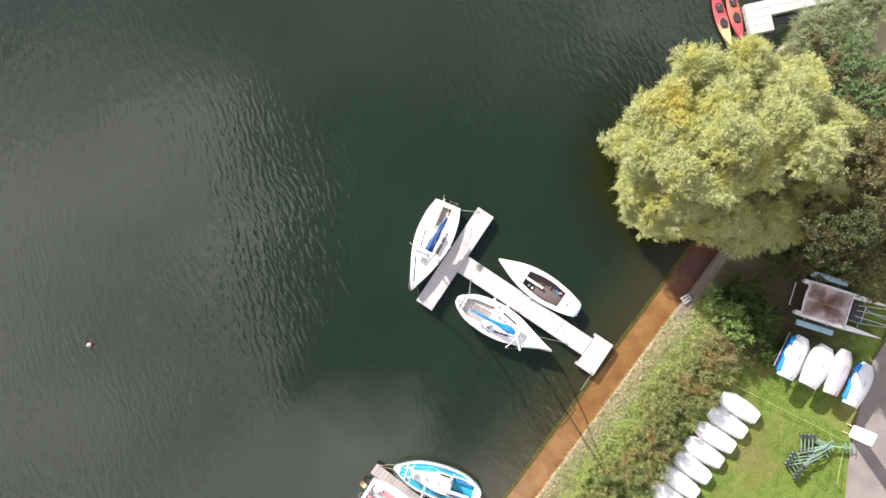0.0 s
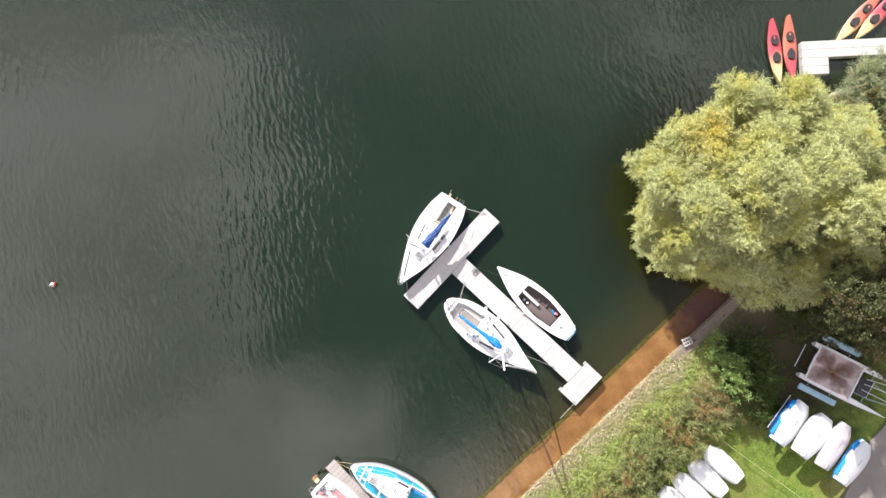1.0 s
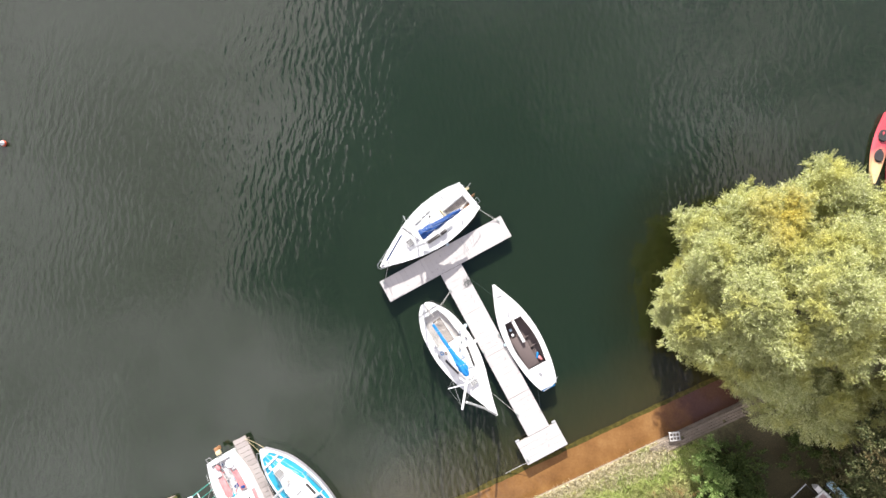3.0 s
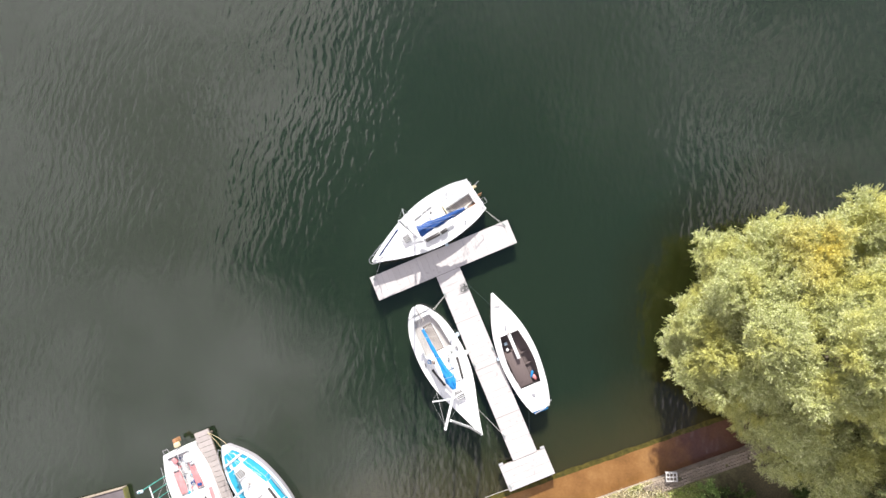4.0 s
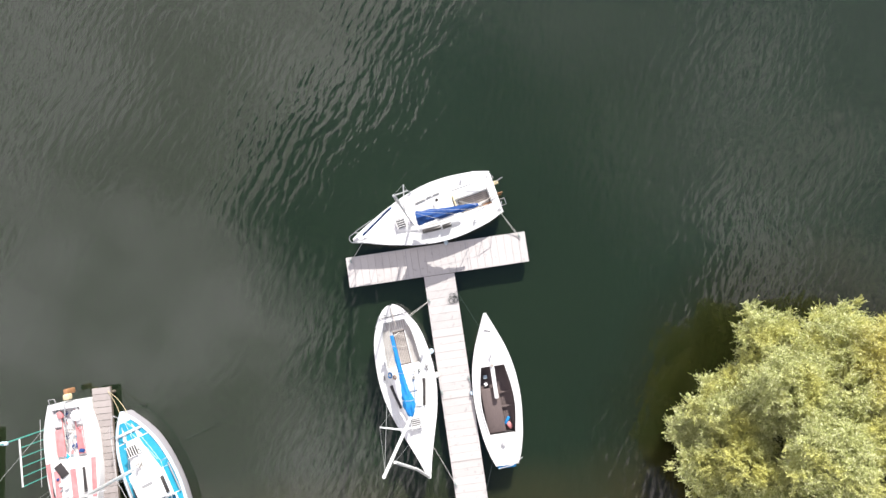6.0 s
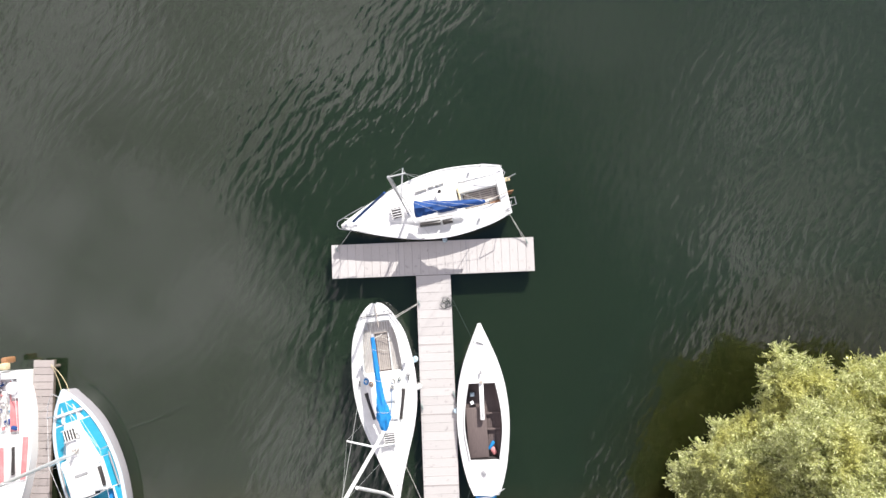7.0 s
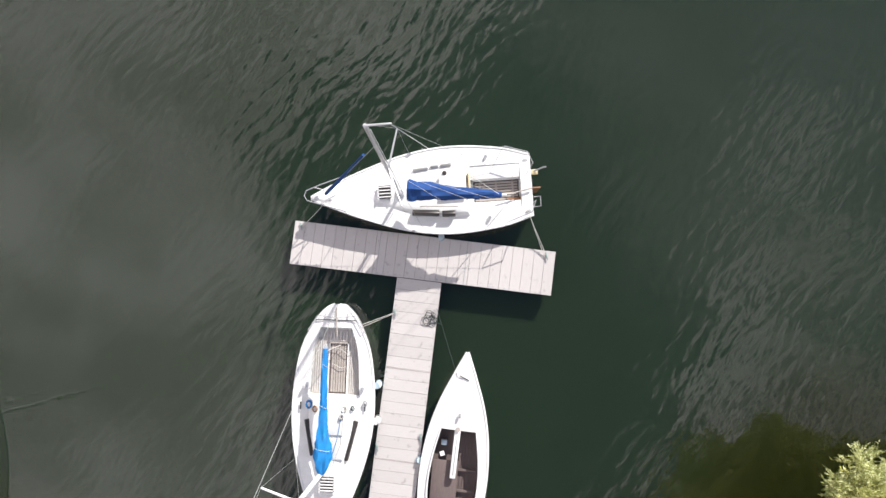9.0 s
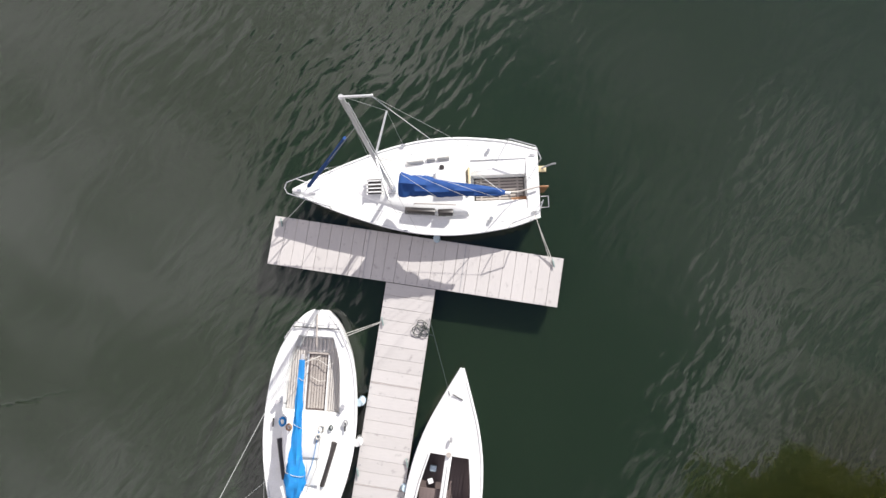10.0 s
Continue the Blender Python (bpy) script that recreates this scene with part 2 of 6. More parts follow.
def ground_mat():
    k = Mat("turf", 0.95)
    v = k.coord()
    big, mid, fine = k.noise(0.35, 4.0, v), k.noise(2.2, 5.0, v), k.noise(22.0, 3.0, v)
    c = k.ramp(mid, [(0.3, (0.085, 0.135, 0.018)), (0.5, (0.14, 0.21, 0.030)), (0.72, (0.22, 0.25, 0.055))])
    c = k.mix(k.ramp(big, [(0.5, (0, 0, 0)), (0.72, (0.8, 0.8, 0.8))]), c, (0.24, 0.19, 0.07))
    c = k.mix(0.6, c, k.ramp(fine, [(0.3, (0.4, 0.4, 0.4)), (0.7, (1, 1, 1))]), "MULTIPLY")
    d = k.N("ShaderNodeVectorMath")
    d.operation = "DISTANCE"
    k.L(k.coord(), d.inputs[0])
    d.inputs[1].default_value = (17.6, -0.6, 0.5)
    bare = k.ramp(k.math("DIVIDE", k.math("ADD", d.outputs["Value"], k.math("MULTIPLY", mid, 3.0)), 11.0), [(0.42, (0.9, 0.9, 0.9)), (0.72, (0, 0, 0))])
    litter_shade = k.ramp(fine, [(0.35, (0.020, 0.014, 0.008)), (0.6, (0.050, 0.034, 0.019)), (0.75, (0.095, 0.062, 0.030))])
    c = k.mix(bare, c, litter_shade)
    sh = k.N("ShaderNodeVectorMath")
    sh.operation = "DOT_PRODUCT"
    k.L(v, sh.inputs[0])
    sh.inputs[1].default_value = (0.805, -0.593, 0.0)
    inland = k.math("SUBTRACT", k.math("ADD", sh.outputs["Value"], k.math("MULTIPLY", mid, 0.9)), 10.65)
    sandy = k.ramp(fine, [(0.3, (0.30, 0.25, 0.15)), (0.7, (0.46, 0.40, 0.27))])
    f = k.math("MULTIPLY", k.ramp(k.math("DIVIDE", inland, 4.0), [(0.55, (0.9, 0.9, 0.9)), (0.80, (0, 0, 0))]), k.math("SUBTRACT", 1.0, bare))
    k.color(k.mix(f, c, sandy)).bump(fine, 0.7, 0.03)      # dry sandy soil along the water
    return k.m


M_TURF = ground_mat()
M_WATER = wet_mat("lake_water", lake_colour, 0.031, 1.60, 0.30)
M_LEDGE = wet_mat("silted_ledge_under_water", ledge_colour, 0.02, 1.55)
M_ALGAE = wet_mat("algae_under_water", algae_colour, 0.04, 1.33)
M_EDGING = worn("grey_stone_setts", (0.27, 0.222, 0.175), (0.14, 0.115, 0.085), 0.9, 2.5, 0.8, 25, 0.5, tint=0.4)
M_PATH = worn("pale_tarmac", (0.26, 0.225, 0.20), (0.15, 0.13, 0.125), 0.95, 0.7, 0.7, 60, 0.4)
M_DECKING = plank_wood("weathered_decking", (0.52, 0.495, 0.48), (0.40, 0.38, 0.37), (0.22, 0.205, 0.20), 0.25)
M_JETTY = plank_wood("grey_jetty_wood", (0.46, 0.41, 0.39), (0.27, 0.235, 0.22), (0.20, 0.18, 0.16), 0.6)
M_BEAM = worn("dark_wet_timber", (0.16, 0.13, 0.10), (0.06, 0.055, 0.035), 0.8, 3, 0.7)
M_FLOAT = worn("pontoon_float", (0.10, 0.10, 0.10), (0.05, 0.06, 0.03), 0.6)
M_GEL = worn("white_gelcoat", (0.76, 0.76, 0.75), (0.62, 0.65, 0.60), 0.3, 1.3, 0.35, 25, 0.03)
M_GEL2 = worn("chalky_white_deck", (0.74, 0.74, 0.73), (0.55, 0.57, 0.52), 0.55, 2.6, 0.5, 30, 0.08)
M_ANTIFOUL = worn("antifouling", (0.05, 0.07, 0.10), (0.03, 0.04, 0.03), 0.8)
M_TEAK = plank_wood("grey_teak", (0.44, 0.40, 0.37), (0.28, 0.25, 0.22), (0.15, 0.12, 0.1), 0.4, (3, 30, 30))
M_BROWN = plank_wood("brown_sole", (0.165, 0.125, 0.118), (0.085, 0.065, 0.062), (0.06, 0.05, 0.05), 0.4, (3, 30, 30))
M_DARK = worn("dark_bilge", (0.035, 0.03, 0.03), (0.02, 0.02, 0.02), 0.7)
M_WINDOW = worn("smoked_acrylic", (0.035, 0.03, 0.028), (0.06, 0.05, 0.045), 0.38, 2, 0.4)
M_NAVY = worn("royal_blue_canvas", (0.005, 0.045, 0.185), (0.012, 0.085, 0.25), 0.85, 5, 0.4, 60, 0.3)
M_AZURE = worn("azure_canvas", (0.004, 0.20, 0.50), (0.02, 0.14, 0.40), 0.8, 5, 0.5, 60, 0.3)
M_CYAN = worn("pale_blue_deck_paint", (0.010, 0.30, 0.45), (0.05, 0.38, 0.50), 0.6, 4, 0.6, 30, 0.1)
M_REDPAINT = worn("faded_red_paint", (0.56, 0.20, 0.205), (0.60, 0.37, 0.36), 0.6, 4, 0.6)
M_ALU = worn("anodised_mast", (0.66, 0.66, 0.66), (0.42, 0.42, 0.42), 0.35, 6, 0.4, metal=0.6)
M_STEEL = worn("stainless_tube", (0.72, 0.72, 0.72), (0.5, 0.5, 0.5), 0.25, 6, 0.3, metal=0.7)
M_WIRE = worn("wire_rope", (0.30, 0.31, 0.30), (0.18, 0.18, 0.18), 0.5)
M_ROPE = worn("pale_mooring_rope", (0.55, 0.53, 0.49), (0.36, 0.34, 0.30), 0.9, 8, 0.5, 90, 0.4)
M_DKROPE = worn("dark_green_rope", (0.035, 0.05, 0.045), (0.02, 0.02, 0.02), 0.9, 8, 0.5, 90, 0.4)
M_FENDER = worn("pale_blue_fender", (0.50, 0.62, 0.70), (0.35, 0.42, 0.45), 0.5)
M_BLACK = worn("black_rubber", (0.03, 0.03, 0.032), (0.06, 0.06, 0.055), 0.7)
M_HULL = worn("dulled_white_topsides", (0.33, 0.315, 0.335), (0.27, 0.26, 0.27), 0.4, 2, 0.5)
M_GREY = worn("grey_plastic", (0.32, 0.32, 0.33), (0.2, 0.2, 0.2), 0.6)
M_ORANGE = worn("tan_plywood", (0.30, 0.16, 0.06), (0.2, 0.11, 0.05), 0.7)
M_CREAM = worn("cream_board", (0.62, 0.52, 0.32), (0.45, 0.36, 0.2), 0.7)
M_TARP = worn("mauve_grey_sheet", (0.12, 0.10, 0.105), (0.055, 0.045, 0.045), 0.8, 1.2, 0.7)
M_TAN = worn("varnished_tan_board", (0.32, 0.16, 0.075), (0.22, 0.12, 0.06), 0.5)
# cabin panes coloured pale for the sky they mirror
M_PERSPEX = worn("sky_pale_perspex", (0.50, 0.49, 0.46), (0.34, 0.33, 0.30), 0.2, 4, 0.5)
M_FRAME = worn("dark_green_tube", (0.21, 0.31, 0.27), (0.12, 0.18, 0.15), 0.55, 6, 0.5)
M_GRASSROPE = worn("faded_green_line", (0.46, 0.48, 0.22), (0.3, 0.32, 0.14), 0.8)
M_SEAT = plank_wood("bleached_seat_slats", (0.56, 0.53, 0.50), (0.44, 0.41, 0.385), (0.30, 0.27, 0.24), 0.3, (3, 30, 30))
M_MOSS = worn("yellow_moss", (0.12, 0.115, 0.03), (0.04, 0.045, 0.02), 0.95, 5, 0.7, 20, 0.6)
M_TEAL = worn("teal_painted_steel", (0.06, 0.32, 0.26), (0.10, 0.22, 0.18), 0.5)
M_GALV = worn("galvanised_tube", (0.26, 0.34, 0.32), (0.14, 0.18, 0.17), 0.5, 6, 0.5, metal=0.3)


def trampoline_mat():
    """Pale mesh with a brown leaf stain spreading from its sagging middle to the four corners."""
    k = Mat("stained_trampoline", 0.85)
    sep = k.N("ShaderNodeSeparateXYZ")
    k.L(k.coord(), sep.inputs[0])
    u = k.math("DIVIDE", k.math("SUBTRACT", sep.outputs[0], 1.5), 1.25)
    v = k.math("DIVIDE", sep.outputs[1], 0.95)
    r = k.math("SQRT", k.math("ADD", k.math("MULTIPLY", u, u), k.math("MULTIPLY", v, v)))
    arms = k.math("SQRT", k.math("ABSOLUTE", k.math("MULTIPLY", u, v)))
    f = k.math("SUBTRACT", k.math("ADD", r, k.math("MULTIPLY", k.noise(2.4, 5.0, k.coord()), 0.6)), k.math("MULTIPLY", arms, 0.95))
    base = k.ramp(k.noise(1.2, 5.0, k.coord()), [(0.3, (0.66, 0.53, 0.50)), (0.65, (0.80, 0.70, 0.68))])
    stain = k.ramp(k.noise(7.0, 5.0, k.coord()), [(0.3, (0.10, 0.042, 0.030)), (0.7, (0.24, 0.115, 0.080))])
    k.color(k.mix(k.ramp(f, [(0.30, (1, 1, 1)), (0.62, (0.62, 0.62, 0.62)), (0.86, (0, 0, 0))]), base, stain))
    return k.m


M_TRAMP = trampoline_mat()
M_PALEBLUE = worn("pale_blue_cover", (0.28, 0.44, 0.52), (0.20, 0.27, 0.30), 0.7, 3, 0.6)
M_BUOY = worn("orange_red_buoy", (0.60, 0.09, 0.04), (0.4, 0.1, 0.06), 0.5)
M_FAINT = worn("faded_green_print", (0.50, 0.66, 0.58), (0.62, 0.70, 0.66), 0.5)
M_CUBE = worn("pale_plastic_cubes", (0.55, 0.53, 0.51), (0.40, 0.38, 0.36), 0.6, 1.5, 0.5, tint=0.25)
M_PINK = worn("pinkish_gelcoat", (0.52, 0.47, 0.49), (0.36, 0.31, 0.32), 0.4, 2, 0.7)


# ---------------- mesh helpers ----------------
def thing(name, m, label, category, group="", kind=""):
    ob = new(name)
    ob.empty_display_size = 0.2
    ob.matrix_basis = m
    return tagged(ob, label, category, group, kind)


def mesh_of(name, bm, material, smooth=False):
    bmesh.ops.recalc_face_normals(bm, faces=bm.faces)
    me = bpy.data.meshes.new(name)
    bm.to_mesh(me)
    bm.free()
    for m in material if isinstance(material, (list, tuple)) else [material]:
        me.materials.append(m)
    if smooth:
        me.polygons.foreach_set("use_smooth", [True] * len(me.polygons))
        me.set_sharp_from_angle(angle=radians(38))
    return me


def part(name, bm, material, parent, label="", smooth=True):
    ob = new(name, mesh_of(name, bm, material, smooth))
    ob.parent = parent
    return tagged(ob, label)


def box(bm, c, s, rz=0.0, rx=0.0, ry=0.0, bevel=0.0):
    r = bmesh.ops.create_cube(bm, size=1.0)
    vs = r["verts"]
    bmesh.ops.transform(bm, matrix=pose(*c, rx, ry, rz) @ Matrix.Diagonal((*s, 1)), verts=vs)
    if bevel:
        es = list({e for v in vs for e in v.link_edges})
        bmesh.ops.bevel(bm, geom=es, offset=bevel, segments=2, affect="EDGES", profile=0.5)
    return bm


def loft(bm, rings, cap0=True, cap1=True, closed=True):
    vr = [[bm.verts.new(p) for p in r] for r in rings]
    n = len(rings[0])
    for a, b in zip(vr, vr[1:]):
        for i in range(n if closed else n - 1):
            j = (i + 1) % n
            bm.faces.new((a[i], a[j], b[j], b[i]))
    if cap0:
        bm.faces.new(vr[0])
    if cap1:
        bm.faces.new(vr[-1])
    return vr


def tube(bm, pts, r, seg=8, r1=None):
    """A round bar along a chain of points, tapering from r to r1."""
    pts = [Vector(p) for p in pts]
    r1 = r if r1 is None else r1
    rings = []
    up = Vector((0, 0, 1))
    for i, p in enumerate(pts):
        d = (pts[min(i + 1, len(pts) - 1)] - pts[max(i - 1, 0)]).normalized()
        ref = up if abs(d.z) < 0.95 else Vector((1, 0, 0))
        a = d.cross(ref).normalized()
        b = d.cross(a)
        q = r + (r1 - r) * i / (len(pts) - 1)
        rings.append([p + q * (math.cos(2 * math.pi * k / seg) * a + math.sin(2 * math.pi * k / seg) * b) for k in range(seg)])
    loft(bm, rings)
    return bm


def sag(a, b, drop, n=7):
    a, b = Vector(a), Vector(b)
    return [a.lerp(b, i / n) - Vector((0, 0, drop * 4 * (i / n) * (1 - i / n))) for i in range(n + 1)]


def lerp_table(tab, s):
    xs, ys = zip(*tab)
    return float(np.interp(s, xs, ys))


def smooth_table(tab, s):
    """Cubic interpolation through a short table."""
    xs, ys = [p[0] for p in tab], [p[1] for p in tab]
    i = min(max(np.searchsorted(xs, s) - 1, 0), len(xs) - 2)
    h = xs[i + 1] - xs[i]
    u = min(max((s - xs[i]) / h, 0), 1)
    m0 = (ys[i + 1] - ys[max(i - 1, 0)]) / (xs[i + 1] - xs[max(i - 1, 0)])
    m1 = (ys[min(i + 2, len(xs) - 1)] - ys[i]) / (xs[min(i + 2, len(xs) - 1)] - xs[i])
    return ((2 * u**3 - 3 * u**2 + 1) * ys[i] + (u**3 - 2 * u**2 + u) * h * m0 + (-2 * u**3 + 3 * u**2) * ys[i + 1] + (u**3 - u**2) * h * m1)


# ---------------- setting: ground, lake ----------------
SHORE = [(-400, -555), (-60, -98), (-10, -31.4), (2.92, -14.0), (8.04, -7.0), (14.3, 1.45), (15.8, 4.5), (16.9, 9.0), (18.2, 14.5), (24.0, 17.2), (40, 22), (90, 60), (420, 420)]


def shore_side(px, py):
    """Distance to the shore line, positive on land; arrays."""
    best = np.full(px.shape, 1e9)
    sign = np.ones(px.shape)
    for (x0, y0), (x1, y1) in zip(SHORE, SHORE[1:]):
        dx, dy = x1 - x0, y1 - y0
        u = np.clip(((px - x0) * dx + (py - y0) * dy) / (dx * dx + dy * dy), 0, 1)
        ex, ey = px - x0 - u * dx, py - y0 - u * dy
        d = np.hypot(ex, ey)
        s = np.where(dx * ey - dy * ex < 0, 1.0, -1.0)
        near = d < best
        best, sign = np.where(near, d, best), np.where(near, s, sign)
    return best * sign


def grid_mesh(name, xs, ys, zfun, material):
    X, Y = np.meshgrid(xs, ys)
    Z = zfun(X, Y)
    nx, ny = len(xs), len(ys)
    me = bpy.data.meshes.new(name)
    co = np.stack([X, Y, Z], -1).reshape(-1, 3)
    i = np.arange(nx * ny).reshape(ny, nx)
    q = np.stack([i[:-1, :-1], i[:-1, 1:], i[1:, 1:], i[1:, :-1]], -1).reshape(-1, 4)
    quads(me, co, q)
    me.polygons.foreach_set("use_smooth", np.ones(len(q), bool))
    me.materials.append(material)
    return me


def quads(me, co, q):
    me.vertices.add(len(co))
    me.vertices.foreach_set("co", np.asarray(co, np.float32).ravel())
    me.loops.add(q.size)
    me.loops.foreach_set("vertex_index", np.asarray(q, np.int32).ravel())
    me.polygons.add(len(q))
    me.polygons.foreach_set("loop_start", np.arange(0, q.size, q.shape[1], dtype=np.int32))
    me.update(calc_edges=True)
    me.validate()


rough_axis = lambda lo, hi, far: np.r_[-far, -600, -250, -120, -70, np.arange(lo, hi, 0.3), 70, 120, 250, 600, far]


def land_z(x, y):
    d = shore_side(x, y)
    w = 0.06 * np.sin(x * 0.9 + 1.3 * np.sin(y * 0.5)) + 0.05 * np.sin(y * 1.1 + x * 0.3)
    return np.where(d > 0.3, 0.50 + 0.012 * np.clip(d, 0, 20) + w * np.clip(d - 0.3, 0, 1), np.clip(-0.62 + (d + 0.3) * 1.86, -0.62, 0.5))


ground = new("ground", grid_mesh("ground", rough_axis(-32, 30, 3000), rough_axis(-30, 26, 3000), land_z, M_TURF))
tagged(ground, "green lawn and bare earth round the lake", "ground", kind="structure")
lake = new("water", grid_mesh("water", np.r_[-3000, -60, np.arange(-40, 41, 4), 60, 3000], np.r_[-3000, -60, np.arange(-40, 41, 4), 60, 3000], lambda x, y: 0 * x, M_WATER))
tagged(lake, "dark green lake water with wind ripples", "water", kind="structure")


def offset_line(d, lo=1, hi=9):
    """The shore line moved d metres towards the land, as points."""
    pts = [Vector((x, y, 0)) for x, y in SHORE]
    out = []
    for i in range(lo, hi + 1):
        a, b = (pts[i] - pts[i - 1]).normalized(), (pts[i + 1] - pts[i]).normalized()
        t = (a + b).normalized()
        n = Vector((t.y, -t.x, 0))
        out.append(pts[i] + n * d / max(n.dot(Vector((a.y, -a.x, 0))), 0.3))
    return out


def strip(bm, d0, d1, z0, z1, step=0.4, wob=0.0, seed=1):
    rng = random.Random(seed)
    A, B = offset_line(d0, 2, 7), offset_line(d1, 2, 7)
    rows = []
    for (a0, a1), (b0, b1) in zip(zip(A, A[1:]), zip(B, B[1:])):
        n = max(1, int((a1 - a0).length / step))
        for i in range(n):
            w0, w1 = rng.uniform(-wob, wob), rng.uniform(-wob, wob) * 0.3
            p, q = a0.lerp(a1, i / n), b0.lerp(b1, i / n)
            t = (q - p).normalized()
            rows.append((p + t * w0, q + t * w1))
    loft(bm, [[(p.x, p.y, z1), (q.x, q.y, z1), (q.x, q.y, z0), (p.x, p.y, z0)] for p, q in rows])
    return bm


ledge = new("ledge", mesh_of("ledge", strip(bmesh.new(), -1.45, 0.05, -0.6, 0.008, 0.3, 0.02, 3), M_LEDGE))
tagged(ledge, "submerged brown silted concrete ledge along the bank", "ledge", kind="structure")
kerb = new("ledge_edge", mesh_of("ledge_edge", strip(bmesh.new(), -1.70, -1.40, -0.6, 0.004, 0.45, 0.04, 4), M_ALGAE))
tagged(kerb, "algae-covered stone edge of the submerged ledge", "ledge", kind="structure")
edging = thing("shore_edging", pose(0, 0, 0), "weathered grey stone sett edging along the lake bank", "kerb", kind="structure")


def edging_blocks():
    """Small stone setts in four rows along the bank; those past the lawn's stretch are sunk in grass and joined."""
    rng = random.Random(8)
    A = offset_line(0.0, 2, 9)
    side = 0.135
    me = mesh_of("sett", box(bmesh.new(), (0, 0, 0), (side - .012, side - .014, 0.12), bevel=0.012), M_EDGING)
    low = bmesh.new()
    for a, b in zip(A[1:4], A[2:5]):
        d = (b - a).normalized()
        n = int((b - a).length / side)
        ang = math.degrees(math.atan2(d.y, d.x))
        for i in range(n):
            for row in range(4):
                p = a.lerp(b, (i + 0.5 * (row % 2)) / n) + Vector((d.y, -d.x, 0)) * (0.07 + side * row)
                if p.y < -20 or rng.random() < .012:
                    continue
                z = 0.53 + rng.uniform(-.012, .012)
                if -2.7 < p.y < 3.0:
                    ob = new("sett", me)
                    ob.parent = edging
                    ob.matrix_basis = pose(p.x, p.y, z, rng.uniform(-3, 3), rng.uniform(-3, 3), ang + rng.uniform(-4, 4))
                elif row < 2 and -3.4 < p.y < 3.0 and rng.random() < .6:
                    box(low, (p.x, p.y, z - .15), (side - .012, side - .014, .12), rz=ang)
    part("sunk_setts", low, M_EDGING, edging, "setts sunk in pale dry grass")
    part("quay_wall", strip(bmesh.new(), 0.0, 0.07, -0.6, 0.40, 0.5, 0.0, 5), M_EDGING, edging)


def path_strip():
    bm = bmesh.new()
    left = [(25.6, 6), (24.6, -1), (23.55, -4.1), (22.75, -5.4), (22.2, -7.4), (21.75, -9.0), (21.4, -10.7), (21.15, -13.5), (20.8, -20), (16, -60)]
    rings = [[(x, y, 0.87), (x + 6, y - 1, 0.87), (x + 6, y - 1, 0.4), (x, y, 0.4)] for x, y in left]
    loft(bm, rings)
    ob = new("path", mesh_of("path", bm, M_PATH))
    tagged(ob, "pale worn tarmac path beside the lawn", "path", kind="structure")


path_strip()


# ---------------- docks ----------------
DU, DN = Vector((0.555, 0.832, 0)), Vector((0.832, -0.555, 0))
DOCK = Matrix(((DN.x, DU.x, 0, -1.875), (DN.y, DU.y, 0, 0.68), (0, 0, 1, 0), (0, 0, 0, 1)))   # x to the shore, y along the head
DECK_Z = 0.45


def plank_mesh(length, width, thick=0.035, mat=None):
    return mesh_of("plank", box(bmesh.new(), (0, 0, 0), (length, width, thick), bevel=0.005), mat or M_DECKING)


def planks(parent, me, spots, rng, z):
    for x, y, rz in spots:
        ob = new("plank", me)
        ob.parent = parent
        ob.matrix_basis = pose(x, y, z + rng.uniform(-.003, .003), rng.uniform(-.25, .25), rng.uniform(-.25, .25), rz + rng.uniform(-.2, .2))


